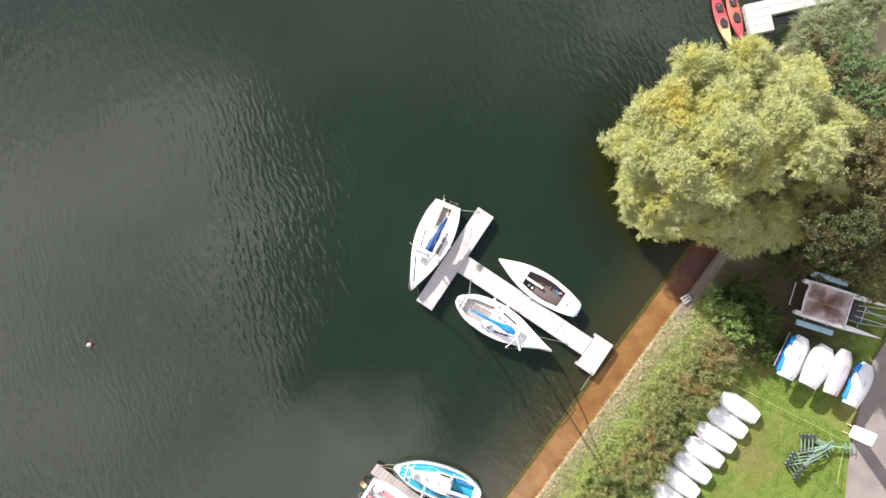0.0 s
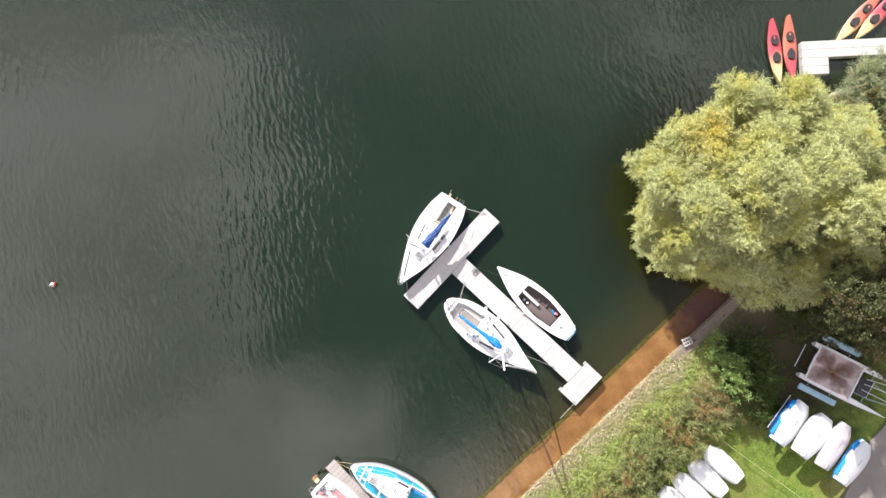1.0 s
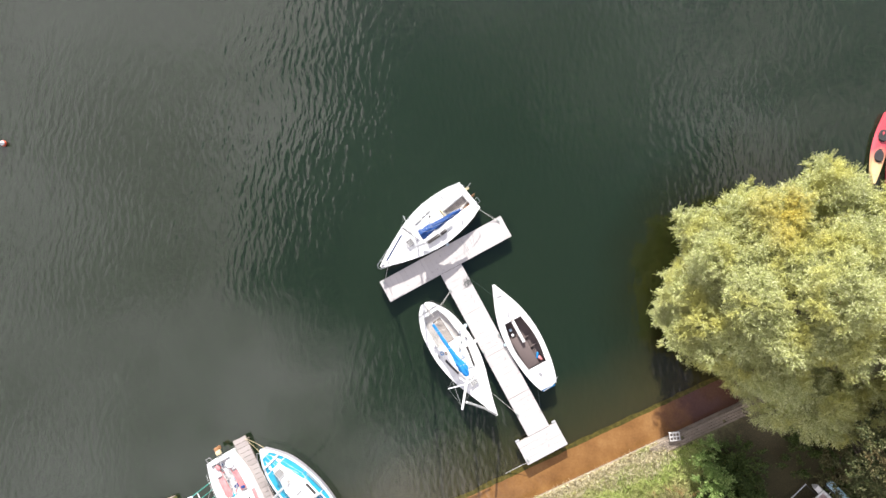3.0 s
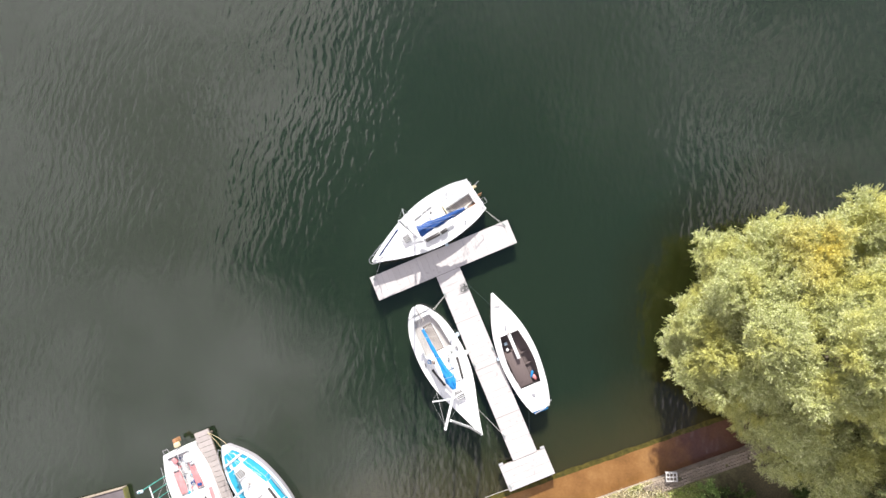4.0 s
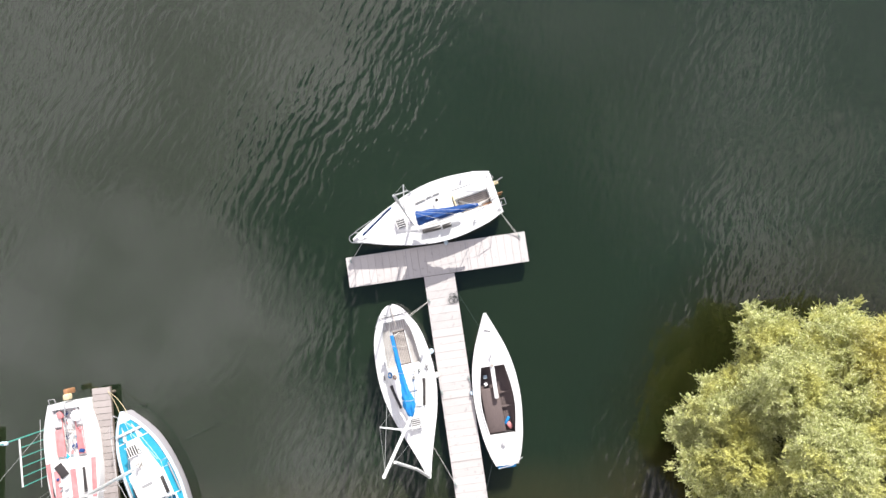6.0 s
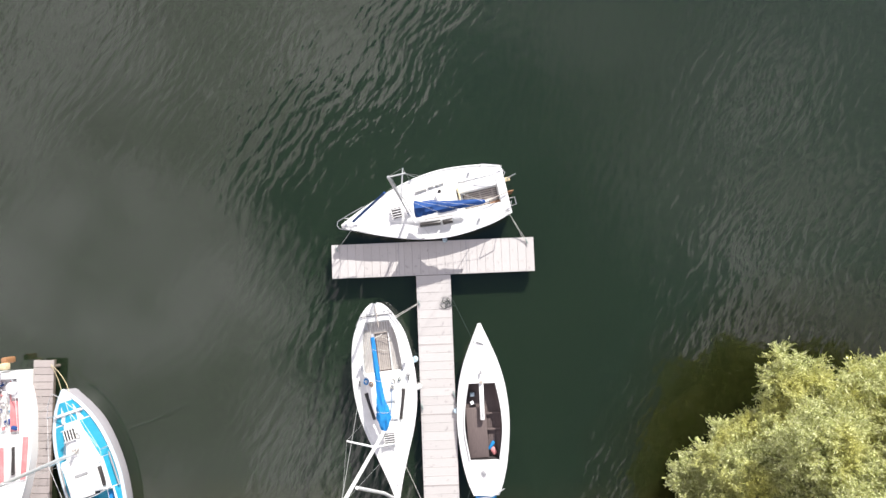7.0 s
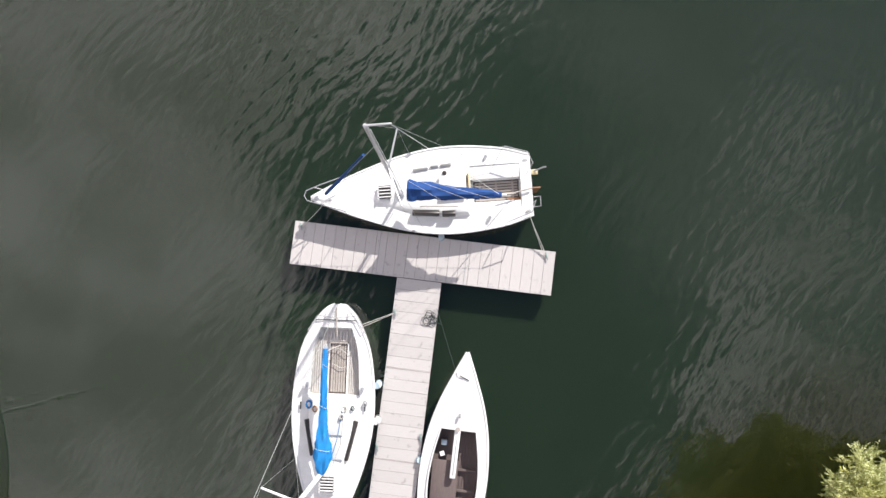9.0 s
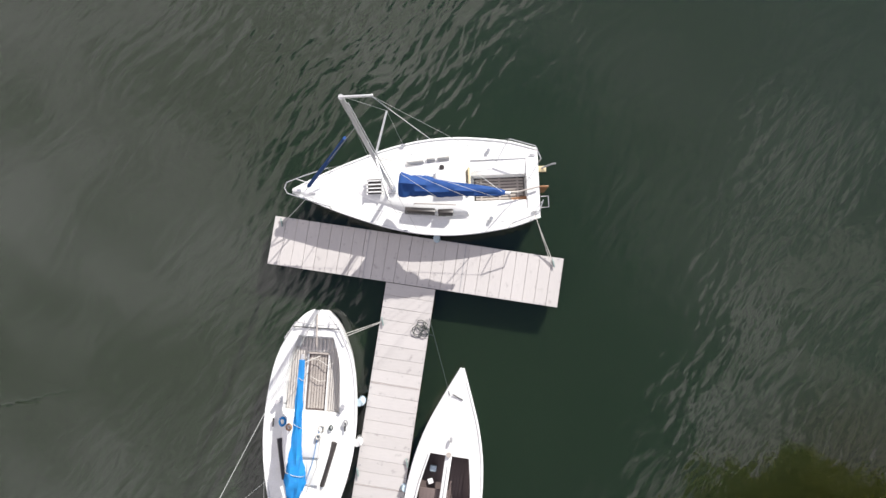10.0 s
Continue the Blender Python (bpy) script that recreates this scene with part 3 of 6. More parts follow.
def main_dock():
    rng = random.Random(5)
    t = thing("floating_dock", DOCK, "pale weathered wooden T-shaped floating dock", "dock")
    zt = DECK_Z - 0.0175
    # head: boards run across it
    n = 25
    w = 7.29 / n
    planks(t, plank_mesh(1.215, w - 0.006), [(-0.64, -3.645 + w * (i + 0.5), 0) for i in range(n)], rng, zt)
    n = 31
    w = 9.5 / n
    planks(t, plank_mesh(1.235, w - 0.006), [(-0.02 + w * (i + 0.5), 0, 90) for i in range(n)], rng, zt)
    n = 4
    w = 1.24 / n
    planks(t, plank_mesh(2.32, w - 0.006), [(9.50 + w * (i + 0.5), -0.16, 90) for i in range(n)], rng, zt)
    for c, s in (((-0.64, 0, 0.305), (1.19, 7.25, 0.2)), ((4.72, 0, 0.305), (9.4, 1.19, 0.2)), ((10.11, -0.16, 0.305), (1.2, 2.28, 0.2))):
        part("frame", box(bmesh.new(), c, s, bevel=0.01), M_JETTY, t)
    for y in (-2.9, -1.0, 1.0, 2.9):
        part("float", box(bmesh.new(), (-0.64, y, 0.04), (1.0, 1.2, 0.34), bevel=0.05), M_FLOAT, t)
    for x in (1.2, 3.6, 6.0, 8.4, 10.1):
        part("float", box(bmesh.new(), (x, 0, 0.04), (1.3, 1.0, 0.34), bevel=0.05), M_FLOAT, t)
    # steel joint plates and bolts between sections
    for y in (-1.215, 1.215):
        part("joint_strip", box(bmesh.new(), (-0.64, y, DECK_Z + 0.002), (1.2, 0.018, 0.008)), M_GREY, t)
    for x in (2.45, 4.9, 7.35):
        part("joint_strip", box(bmesh.new(), (x, 0, DECK_Z + 0.002), (0.014, 1.22, 0.008)), M_JETTY, t)
    me = mesh_of("bolt_head", box(bmesh.new(), (0, 0, 0), (0.026, 0.026, 0.014), bevel=0.004), M_GREY)
    spots = [(x, -3.645 + 0.2916 * (i + 0.5)) for i in range(25) for x in (-1.2, -0.08)] + [(0.3065 * (i + 0.5), y) for i in range(31) for y in (-0.57, 0.57)]
    for x, y in spots:
        if rng.random() < 0.7:
            ob = new("bolt_head", me)
            ob.parent = t
            ob.matrix_basis = pose(x + rng.uniform(-.05, .05), y + rng.uniform(-.03, .03), DECK_Z + 0.006, 0, 0, rng.uniform(0, 90))
    for x, y in ((-1.1, -3.45), (-1.1, 3.4), (0.95, -0.55), (4.6, -0.57), (4.2, 0.57), (8.2, -0.55), (10.5, -1.2)):
        bm = box(bmesh.new(), (x, y, DECK_Z + 0.05), (0.22, 0.035, 0.03), rz=20, bevel=0.01)
        box(bm, (x, y, DECK_Z + 0.025), (0.08, 0.03, 0.05), rz=20)
        part("cleat", bm, M_GALV, t)
    # two corner lugs on the shore platform
    for y in (-1.22, 0.9):
        part("corner_roller", box(bmesh.new(), (9.45, y, 0.36), (0.14, 0.22, 0.16), bevel=0.03), M_GREY, t)


def side_jetty():
    rng = random.Random(6)
    ang = math.degrees(math.atan2(-0.58, 0.815))
    t = thing("jetty", pose(-7.70, -12.53, 0, 0, 0, ang), "narrow grey plank jetty on dark timber beams", "jetty")
    n = 40
    planks(t, plank_mesh(0.74, 0.245, 0.04, M_JETTY), [(0.13 + 0.262 * i, 0, 90) for i in range(n)], rng, 0.40 - 0.02)
    for y in (-0.3, 0.3):
        part("beam", box(bmesh.new(), (5.2, y, 0.29), (10.4, 0.09, 0.14)), M_BEAM, t)
    for x in (0.25, 3.4, 6.6, 9.8):
        for y in (-0.3, 0.3):
            part("pile", tube(bmesh.new(), [(x, y, -0.5), (x, y, 0.30)], 0.07), M_BEAM, t)


def far_dock():
    t = thing("covered_raft", pose(-9.36, -17.05, 0, 0, 0, -40.5), "flat raft covered with mauve-grey sheeting and mossy edge", "raft")
    part("body", box(bmesh.new(), (2.0, -1.5, 0.16), (4.0, 3.0, 0.42), bevel=0.04), M_TARP, t)
    part("rim", box(bmesh.new(), (-0.025, -1.5, 0.19), (0.05, 3.0, 0.44), bevel=0.015), M_EDGING, t)
    part("mossy_edge", box(bmesh.new(), (2.0, 0.015, 0.165), (4.0, 0.05, 0.41), bevel=0.02), M_MOSS, t)
    part("seam", box(bmesh.new(), (0.45, -1.6, 0.375), (0.05, 2.6, 0.02)), M_BLACK, t)


main_dock()
side_jetty()
far_dock()


# ---------------- boats ----------------
def stations(L, extra=()):
    s = set(np.round(np.linspace(0, L, 29), 3)) | set(extra) | {0.03, 0.08, 0.15, 0.35}
    return sorted(s)


def hull_parts(t, L, beam, sheer, keel=0.35, hole=None, hull_mat=None, deck_mat=None, camber=0.05, rub=0.03, rub_mat=None, flare=0.90):
    """Topsides, bottom, deck with a well cut out of it, and rubbing strake. x runs from the stern to the bow."""
    hb = lambda s: max(smooth_table(beam, s), 0.012)
    zs = lambda s: smooth_table(sheer, s)
    ss = stations(L, [hole[0], hole[1]] if hole else [])
    rings, rings2 = [], []
    for s in ss:
        b, z = hb(s), zs(s)
        f = min(1.0, (L - s) / (0.22 * L) + 0.12)
        rake = 0.10 * s / L
        wl = b * (flare * f ** 0.35)
        rings.append([(s, b, z), (s - rake * .4, b * .99, z * .6), (s - rake, wl, 0.06), (s - rake * 1.4, wl * .93, -0.10)])
        k = keel * min(1, 0.25 + f)
        rings2.append([(s - rake * 1.4, wl * .93, -0.10), (s - rake * 1.6, wl * .55, -0.10 - .6 * k), (s - rake * 1.8, 0, -0.10 - k)])
    mirror = lambda r: r + [(x, -y, z) for x, y, z in reversed(r) if abs(y) > 1e-6]
    bm = bmesh.new()
    for sgn in (1, -1):
        loft(bm, [[(x, sgn * y, z) for x, y, z in r] for r in rings], False, False, False)
    r0 = rings[0]
    bm.faces.new([bm.verts.new(p) for p in r0] + [bm.verts.new((x, -y, z)) for x, y, z in reversed(r0)])
    bmesh.ops.remove_doubles(bm, verts=bm.verts, dist=0.002)
    part("hull", bm, hull_mat or M_GEL, t)
    bm = bmesh.new()
    loft(bm, [mirror(r) for r in rings2], True, False, False)
    part("bottom", bm, M_ANTIFOUL, t)
    bm = bmesh.new()
    rows = []
    for s in ss:
        b, z = hb(s), zs(s)
        wc = 0.5 * b
        if hole:
            wc = min(smooth_table(hole[2], s), 0.9 * b)
        ws = [-1.0, -0.5 - wc / b * .5, -wc / b, -wc / b * .5, 0, wc / b * .5, wc / b, 0.5 + wc / b * .5, 1.0]
        off = hole[3] if hole else 0.0
        rows.append([bm.verts.new((s, w * b + (off if abs(w) < 0.95 and hole and hole[0] <= s <= hole[1] else 0), z + camber * (1 - w * w))) for w in ws])
    for (s0, a), (s1, b) in zip(zip(ss, rows), zip(ss[1:], rows[1:])):
        for i in range(8):
            if hole and s0 >= hole[0] - 1e-6 and s1 <= hole[1] + 1e-6 and 2 <= i <= 5:
                continue
            bm.faces.new((a[i], a[i + 1], b[i + 1], b[i]))
    part("deck", bm, deck_mat or M_GEL2, t)
    for sgn in (1, -1):
        part("rubbing_strake", tube(bmesh.new(), [(s, sgn * (hb(s) + 0.005), zs(s) + 0.0) for s in ss], rub, 6), rub_mat or M_GEL, t)
    return hb, zs


def well(t, s0, s1, tab, z_top, depth, mat, off=0.0, floor=None, floor_name="sole"):
    """Open tray: walls and floor of a cockpit."""
    ss = np.linspace(s0, s1, 9)
    ring = [(s, smooth_table(tab, s) + off) for s in ss] + [(s, -smooth_table(tab, s) + off) for s in ss[::-1]]
    bm = bmesh.new()
    top = [(x, y, z_top(x)) for x, y in ring]
    low = [(s0 + (x - s0) * .99 + .005, off + (y - off) * .97, z_top(x) - depth) for x, y in ring]
    loft(bm, [top, low], False, floor is None)
    part("cockpit_lining", bm, mat, t)
    if floor:
        bm = bmesh.new()
        bm.faces.new([bm.verts.new(p) for p in low])
        part(floor_name, bm, floor, t, smooth=False)


def slats(t, x0, x1, y0, y1, z, n, mat, along=True, gap=0.35, name="slat", h=0.02):
    """n wooden slats over a rectangle, each a part."""
    if along:
        w = (y1 - y0) / n
        me = mesh_of(name, box(bmesh.new(), (0, 0, 0), (x1 - x0, w * (1 - gap), h)), mat)
        spots = [((x0 + x1) / 2, y0 + w * (i + .5)) for i in range(n)]
    else:
        w = (x1 - x0) / n
        me = mesh_of(name, box(bmesh.new(), (0, 0, 0), (w * (1 - gap), y1 - y0, h)), mat)
        spots = [(x0 + w * (i + .5), (y0 + y1) / 2) for i in range(n)]
    for x, y in spots:
        ob = new(name, me)
        ob.parent = t
        ob.matrix_basis = pose(x, y, z)


def cabin(t, tab, z0, z1, inset=0.12, mat=None, name="coachroof", off=0.0):
    """A rounded trunk on the deck; tab gives half widths from its aft to its fore end."""
    s0, s1 = tab[0][0], tab[-1][0]
    ss = np.linspace(s0, s1, 17)
    def ring(k, z):
        c = (s0 + s1) / 2
        out = []
        pts = [(s, smooth_table(tab, s)) for s in ss] + [(s, -smooth_table(tab, s)) for s in ss[::-1]]
        for s, w in pts:
            out.append((c + (s - c) * (1 - k * 1.2 / (s1 - s0)), off + math.copysign(max(abs(w) - k, 0.02), w), z(s) if callable(z) else z))
        return out
    bm = bmesh.new()
    dz = z1 - z0
    loft(bm, [ring(0, z0 - 0.03), ring(inset * .35, z0 + dz * .55), ring(inset * .7, z0 + dz * .88), ring(inset * 1.3, z1), ring(inset * 2.5, z1 + .03)], False, True)
    part(name, bm, mat or M_GEL, t)


def louvre_hatch(t, x, y, z, size, mat_frame=None, n=4, along=False):
    h = part("hatch", box(bmesh.new(), (x, y, z), (size, size, 0.05), bevel=0.015), M_WINDOW, t, "smoked hatch with white slats")
    for i in range(n):
        o = -size / 2 + size * (i + .5) / n
        s = (size * 1.06, 0.025, 0.02) if not along else (0.025, size * 1.06, 0.02)
        c = (x, y + o, z + .035) if not along else (x + o, y, z + .035)
        part("hatch_bar", box(bmesh.new(), c, s), mat_frame or M_GEL, h)
    for o in (-size / 2, size / 2):
        c, s = ((x + o, y, z + .03), (0.03, size * 1.08, 0.03)) if not along else ((x, y + o, z + .03), (size * 1.08, 0.03, 0.03))
        part("hatch_frame", box(bmesh.new(), c, s), mat_frame or M_GEL, h)


def stowed_sail(t, a, b, prof, mat, seed=1, ties=4, flat=0.8, tie_mat=None, crease=1.0):
    """Sail cover over a boom: a creased tapering bag; prof gives its half width from the mast to the boom's end."""
    rng = random.Random(seed)
    a, b = Vector(a), Vector(b)
    d = (b - a).normalized()
    side = Vector((-d.y, d.x, 0)).normalized()
    rings = []
    n = 60
    phase = [rng.uniform(0, 6) for _ in range(4)]
    for i in range(n + 1):
        u = i / n
        r = smooth_table(prof, u)
        c = a.lerp(b, u)
        ring = []
        for k in range(20):
            q = 2 * math.pi * k / 20
            fold = 0.10 * math.sin(5 * q + 9 * u + phase[0]) + 0.07 * math.sin(3 * q - 17 * u + phase[1]) + 0.05 * math.sin(31 * u + 4 * q + phase[2]) + 0.04 * math.sin(47 * u - 3 * q + phase[3]) + 0.03 * rng.uniform(-1, 1) + 0.06 * math.sin(9 * q + 5 * u + phase[1])
            lump = 1 + fold * crease
            ring.append(c + side * math.cos(q) * r * lump + Vector((0, 0, math.sin(q) * r * flat * lump)))
        rings.append(ring)
    bm = bmesh.new()
    loft(bm, rings)
    s = part("sail_cover", bm, mat, t, "stowed sail under creased canvas cover")
    for i in range(ties):
        u = (i + .6) / ties
        c = a.lerp(b, u)
        r = smooth_table(prof, u) * 1.12
        part("sail_tie", tube(bmesh.new(), [c + side * math.cos(q) * r + d * .05 * math.cos(q) + Vector((0, 0, math.sin(q) * r * flat)) for q in np.linspace(-.6, math.pi + .6, 9)], 0.006, 5), tie_mat or M_ROPE, s)
    r0, r1 = smooth_table(prof, 0.1), smooth_table(prof, 1.0)
    part("boom", tube(bmesh.new(), [a - Vector((0, 0, r0 * flat * .7)), b + d * 0.12 - Vector((0, 0, r1 * .6))], 0.04), M_ALU, t)


def wire(t, a, b, r=0.0032, name="shroud", mat=None):
    part(name, tube(bmesh.new(), [a, b], r, 5), mat or M_WIRE, t)


def boat_pose(bow, stern):
    return pose(stern[0], stern[1], 0, 0, 0, math.degrees(math.atan2(bow[1] - stern[1], bow[0] - stern[0])))


def cruiser_one():
    """White cruiser with a royal blue sail cover, alongside the head of the dock."""
    t = thing("sailboat", Matrix.Translation((0.02, 0.055, -0.06)) @ boat_pose((-5.20, -1.01), (-2.845, 4.55)), "white sailing cruiser with royal blue sail cover, moored at dock", "sailboat", "moored sailing boats")
    beam = [(0, 0.83), (0.8, 1.06), (2.2, 1.185), (3.4, 1.03), (4.6, 0.64), (5.45, 0.28), (5.98, 0.02)]
    sheer = [(0, 0.86), (3, 0.90), (5.98, 1.10)]
    foot = [(0.3, 0.62), (1.66, 0.62)]
    hb, zs = hull_parts(t, 5.98, beam, sheer, hole=(0.30, 1.66, foot, 0.0))
    well(t, 0.30, 1.66, foot, lambda s: zs(s) + .03, 0.28, M_GEL, 0)
    part("footwell", box(bmesh.new(), (0.95, 0.08, 0.62), (1.24, 0.58, 0.03)), M_DARK, t, "dark cockpit footwell")
    slats(t, 0.36, 1.54, -0.19, 0.35, 0.652, 7, M_TEAK, True, 0.3, "teak_slat")
    for x in (0.5, 0.95, 1.4):
        part("slat_bearer", box(bmesh.new(), (x, 0.08, 0.668), (0.05, 0.54, 0.012)), M_TEAK, t)
    part("cockpit_seat", box(bmesh.new(), (0.98, -0.43, 0.795), (1.37, 0.40, 0.16), bevel=0.02), M_GEL, t)
    part("cockpit_seat", box(bmesh.new(), (0.98, 0.52, 0.795), (1.37, 0.24, 0.16), bevel=0.02), M_GEL, t)
    for y in (-0.23, 0.39):
        part("seat_riser", box(bmesh.new(), (0.95, y, 0.66), (1.28, 0.04, 0.14), bevel=0.01), M_GEL, t)
    cabin(t, [(1.72, 0.74), (2.6, 0.72), (3.4, 0.56), (4.0, 0.40), (4.5, 0.24)], 0.93, 1.04, 0.16)
    part("washboard", box(bmesh.new(), (1.70, -0.10, .96), (0.05, 0.62, 0.32), bevel=0.01), M_CREAM, t, "cream companionway board")
    part("companion_hatch", box(bmesh.new(), (2.15, -0.05, 1.135), (0.72, 0.62, 0.05), bevel=0.02), M_GEL2, t)
    for x0, x1, y in ((2.12, 2.48, .70), (2.55, 3.28, .64)):
        part("cabin_window", box(bmesh.new(), ((x0 + x1) / 2, y - 0.03, 1.03), (x1 - x0, 0.13, 0.14), rz=-5 if y < .68 else -1, rx=32, bevel=0.02), M_WINDOW, t)
    for x0, x1, y in ((2.15, 2.45, -.70), (2.50, 2.72, -.68), (2.78, 3.2, -.63)):
        part("cabin_window", box(bmesh.new(), ((x0 + x1) / 2, y + 0.03, 1.03), (x1 - x0, 0.10, 0.12), rz=5, rx=-32, bevel=0.02), M_PERSPEX, t)
    part("grab_rail", tube(bmesh.new(), [(2.05, .50, 1.09), (2.1, .50, 1.15), (3.0, .44, 1.16), (3.05, .44, 1.11)], 0.014, 6), M_TEAK, t)
    part("vent", tube(bmesh.new(), [(2.35, -.42, 1.07), (2.35, -.42, 1.17)], 0.06, 12), M_WINDOW, t)
    louvre_hatch(t, 3.98, -0.02, 1.11, 0.36, n=4, along=False)
    mast_x, mast_y = 3.53, 0.05
    part("mast", tube(bmesh.new(), [(mast_x + .05, mast_y, 1.02), (mast_x, mast_y, 7.56)], 0.043, 12, 0.037), M_ALU, t, "silver aluminium mast")
    part("mast_groove", box(bmesh.new(), (mast_x - .050, mast_y, 4.3), (.012, .022, 6.0)), M_GREY, t)
    part("mast_step", box(bmesh.new(), (mast_x + .05, mast_y, 1.09), (0.22, 0.2, 0.06), bevel=0.02), M_STEEL, t)
    part("masthead_crane", box(bmesh.new(), (mast_x - 0.20, mast_y, 7.55), (0.46, 0.03, 0.05), bevel=0.01), M_ALU, t)
    for y in (-1, 1):
        part("spreader", tube(bmesh.new(), [(mast_x, mast_y, 4.3), (mast_x - .25, mast_y + y * 0.85, 4.36)], 0.024, 8, 0.018), M_ALU, t)
        wire(t, (mast_x - .25, mast_y + y * .85, 4.36), (mast_x, mast_y + .03 * y, 7.5))
        wire(t, (mast_x - .25, mast_y + y * .85, 4.36), (mast_x - .25, y * 1.06, 0.95))
        wire(t, (mast_x, mast_y, 4.5), (mast_x - .55, y * 1.1, 0.95))
        part("chainplate", box(bmesh.new(), (mast_x - .25, y * 1.06, .95), (.1, .03, .08)), M_STEEL, t)
    wire(t, (mast_x - .4, mast_y, 7.55), (1.0, 0.38, 1.95), 0.006, "topping_lift", M_GEL)
    wire(t, (mast_x - .4, mast_y, 7.55), (0.05, 0.0, 0.95), 0.004, "backstay")
    wire(t, (mast_x, mast_y, 6.3), (5.66, 0, 1.12), 0.008, "forestay")
    part("furled_jib", tube(bmesh.new(), [(5.46, 0, 1.62), (5.06, 0, 2.58), (4.36, 0, 4.25), (3.88, 0, 5.44)], 0.046, 8, 0.034), M_NAVY, t, "jib furled under royal blue cover")
    stowed_sail(t, (3.32, 0.13, 1.97), (0.92, 0.40, 1.89), [(0, .20), (.02, .255), (.3, .20), (.6, .145), (.9, .10), (1, .05)], M_NAVY, seed=2, ties=0, crease=0.85)
    skirt = bmesh.new()
    rows = []
    for u in np.linspace(.0, .72, 14):
        c = Vector((3.30, 0.13, 1.90)).lerp(Vector((0.92, 0.40, 1.86)), u)
        low = c.z - .52 * (1 - u / .75) ** .8 - .02 * math.sin(23 * u)
        sway = .02 * math.sin(17 * u)
        rows.append([(c.x, c.y - .07, c.z), (c.x, c.y + .07, c.z), (c.x, c.y + .035 + sway, low), (c.x, c.y - .035 + sway, low)])
    loft(skirt, rows)
    part("cover_skirt", skirt, M_NAVY, t, "canvas flap hanging below the boom")
    for x1, y1, w in ((2.45, .23, .22), (1.75, .31, .17), (1.15, .37, .12)):
        for side in (-1, 1):
            wire(t, (mast_x - .04, mast_y + .02 * side, 4.2), (x1, y1 + w * side, 1.89), .004, "lazy_jack", M_ROPE)
    part("mooring_board", box(bmesh.new(), (.42, .34, .70), (.5, .09, .04), rz=4, bevel=.01), M_TAN, t, "varnished tan board in the cockpit")
    part("mainsheet", tube(bmesh.new(), sag((1.0, 0.36, 1.84), (0.45, 0.22, 0.9), 0.02), 0.012, 6), M_ROPE, t)
    part("tiller", tube(bmesh.new(), [(0.02, 0.12, 0.98), (0.5, 0.22, 1.02), (0.85, 0.25, 1.05)], 0.02, 8, 0.014), M_TEAK, t)
    part("rudder", box(bmesh.new(), (-0.12, 0.1, 0.52), (0.22, 0.035, 0.8), bevel=0.01), M_TAN, t, "varnished wooden rudder")
    # pulpit and stern rails
    pul = [(5.05, .46, 1.05), (5.05, .46, 1.40), (5.62, .27, 1.49), (6.0, .13, 1.52), (6.06, 0, 1.52), (6.0, -.13, 1.52), (5.62, -.27, 1.49), (5.05, -.46, 1.40), (5.05, -.46, 1.05)]
    part("pulpit", tube(bmesh.new(), pul, 0.014, 6), M_STEEL, t)
    for y in (-.2, .2):
        part("pulpit_leg", tube(bmesh.new(), [(5.62, y, 1.08), (5.78, y * 1.0, 1.50)], 0.012, 6), M_STEEL, t)
    for y in (-1, 1):
        part("stern_rail", tube(bmesh.new(), [(.75, y * 1.01, .88), (.7, y * 1.01, 1.28), (.1, y * .81, 1.3), (-.02, y * .5, 1.3), (-.02, y * .5, .88)], 0.013, 6), M_STEEL, t)
        wire(t, (.7, y * 1.01, 1.28), (5.05, y * .46, 1.40), 0.004, "guard_wire")
        for x in (2.9,):
            part("stanchion", tube(bmesh.new(), [(x, y * hb(x) * .98, .88), (x, y * hb(x) * .98, 1.3)], 0.008, 6), M_STEEL, t)
        part("winch", tube(bmesh.new(), [(1.2, y * .84, .92), (1.2, y * .84, .975)], 0.05, 10, 0.042), M_STEEL, t)
    part("outboard_bracket", box(bmesh.new(), (-0.10, -0.35, 0.80), (0.2, 0.14, 0.06), bevel=0.01), M_CREAM, t)
    part("bracket_arm", tube(bmesh.new(), [(0, -.35, .75), (-.32, -.42, 1.0), (-.4, -.42, 1.05)], 0.02, 6), M_GREY, t)
    part("swim_ladder", tube(bmesh.new(), [(-.02, .35, .9), (-.2, .35, .95), (-.2, .62, .95), (-.02, .62, .9)], 0.013, 6), M_STEEL, t)
    part("bow_fitting", box(bmesh.new(), (5.86, 0, 1.13), (0.2, 0.1, 0.06), bevel=0.015), M_STEEL, t)
    for x, y in ((0.12, .7), (0.12, -.7), (5.5, .08)):
        part("cleat", box(bmesh.new(), (x, y, zs(x) + .05), (.16, .03, .03), bevel=.01), M_STEEL, t)
    part("fender_ball", tube(bmesh.new(), [(2.55, 1.23, .18), (2.55, 1.26, .26), (2.55, 1.26, .55), (2.55, 1.22, .62)], 0.085, 10), M_FENDER, t)


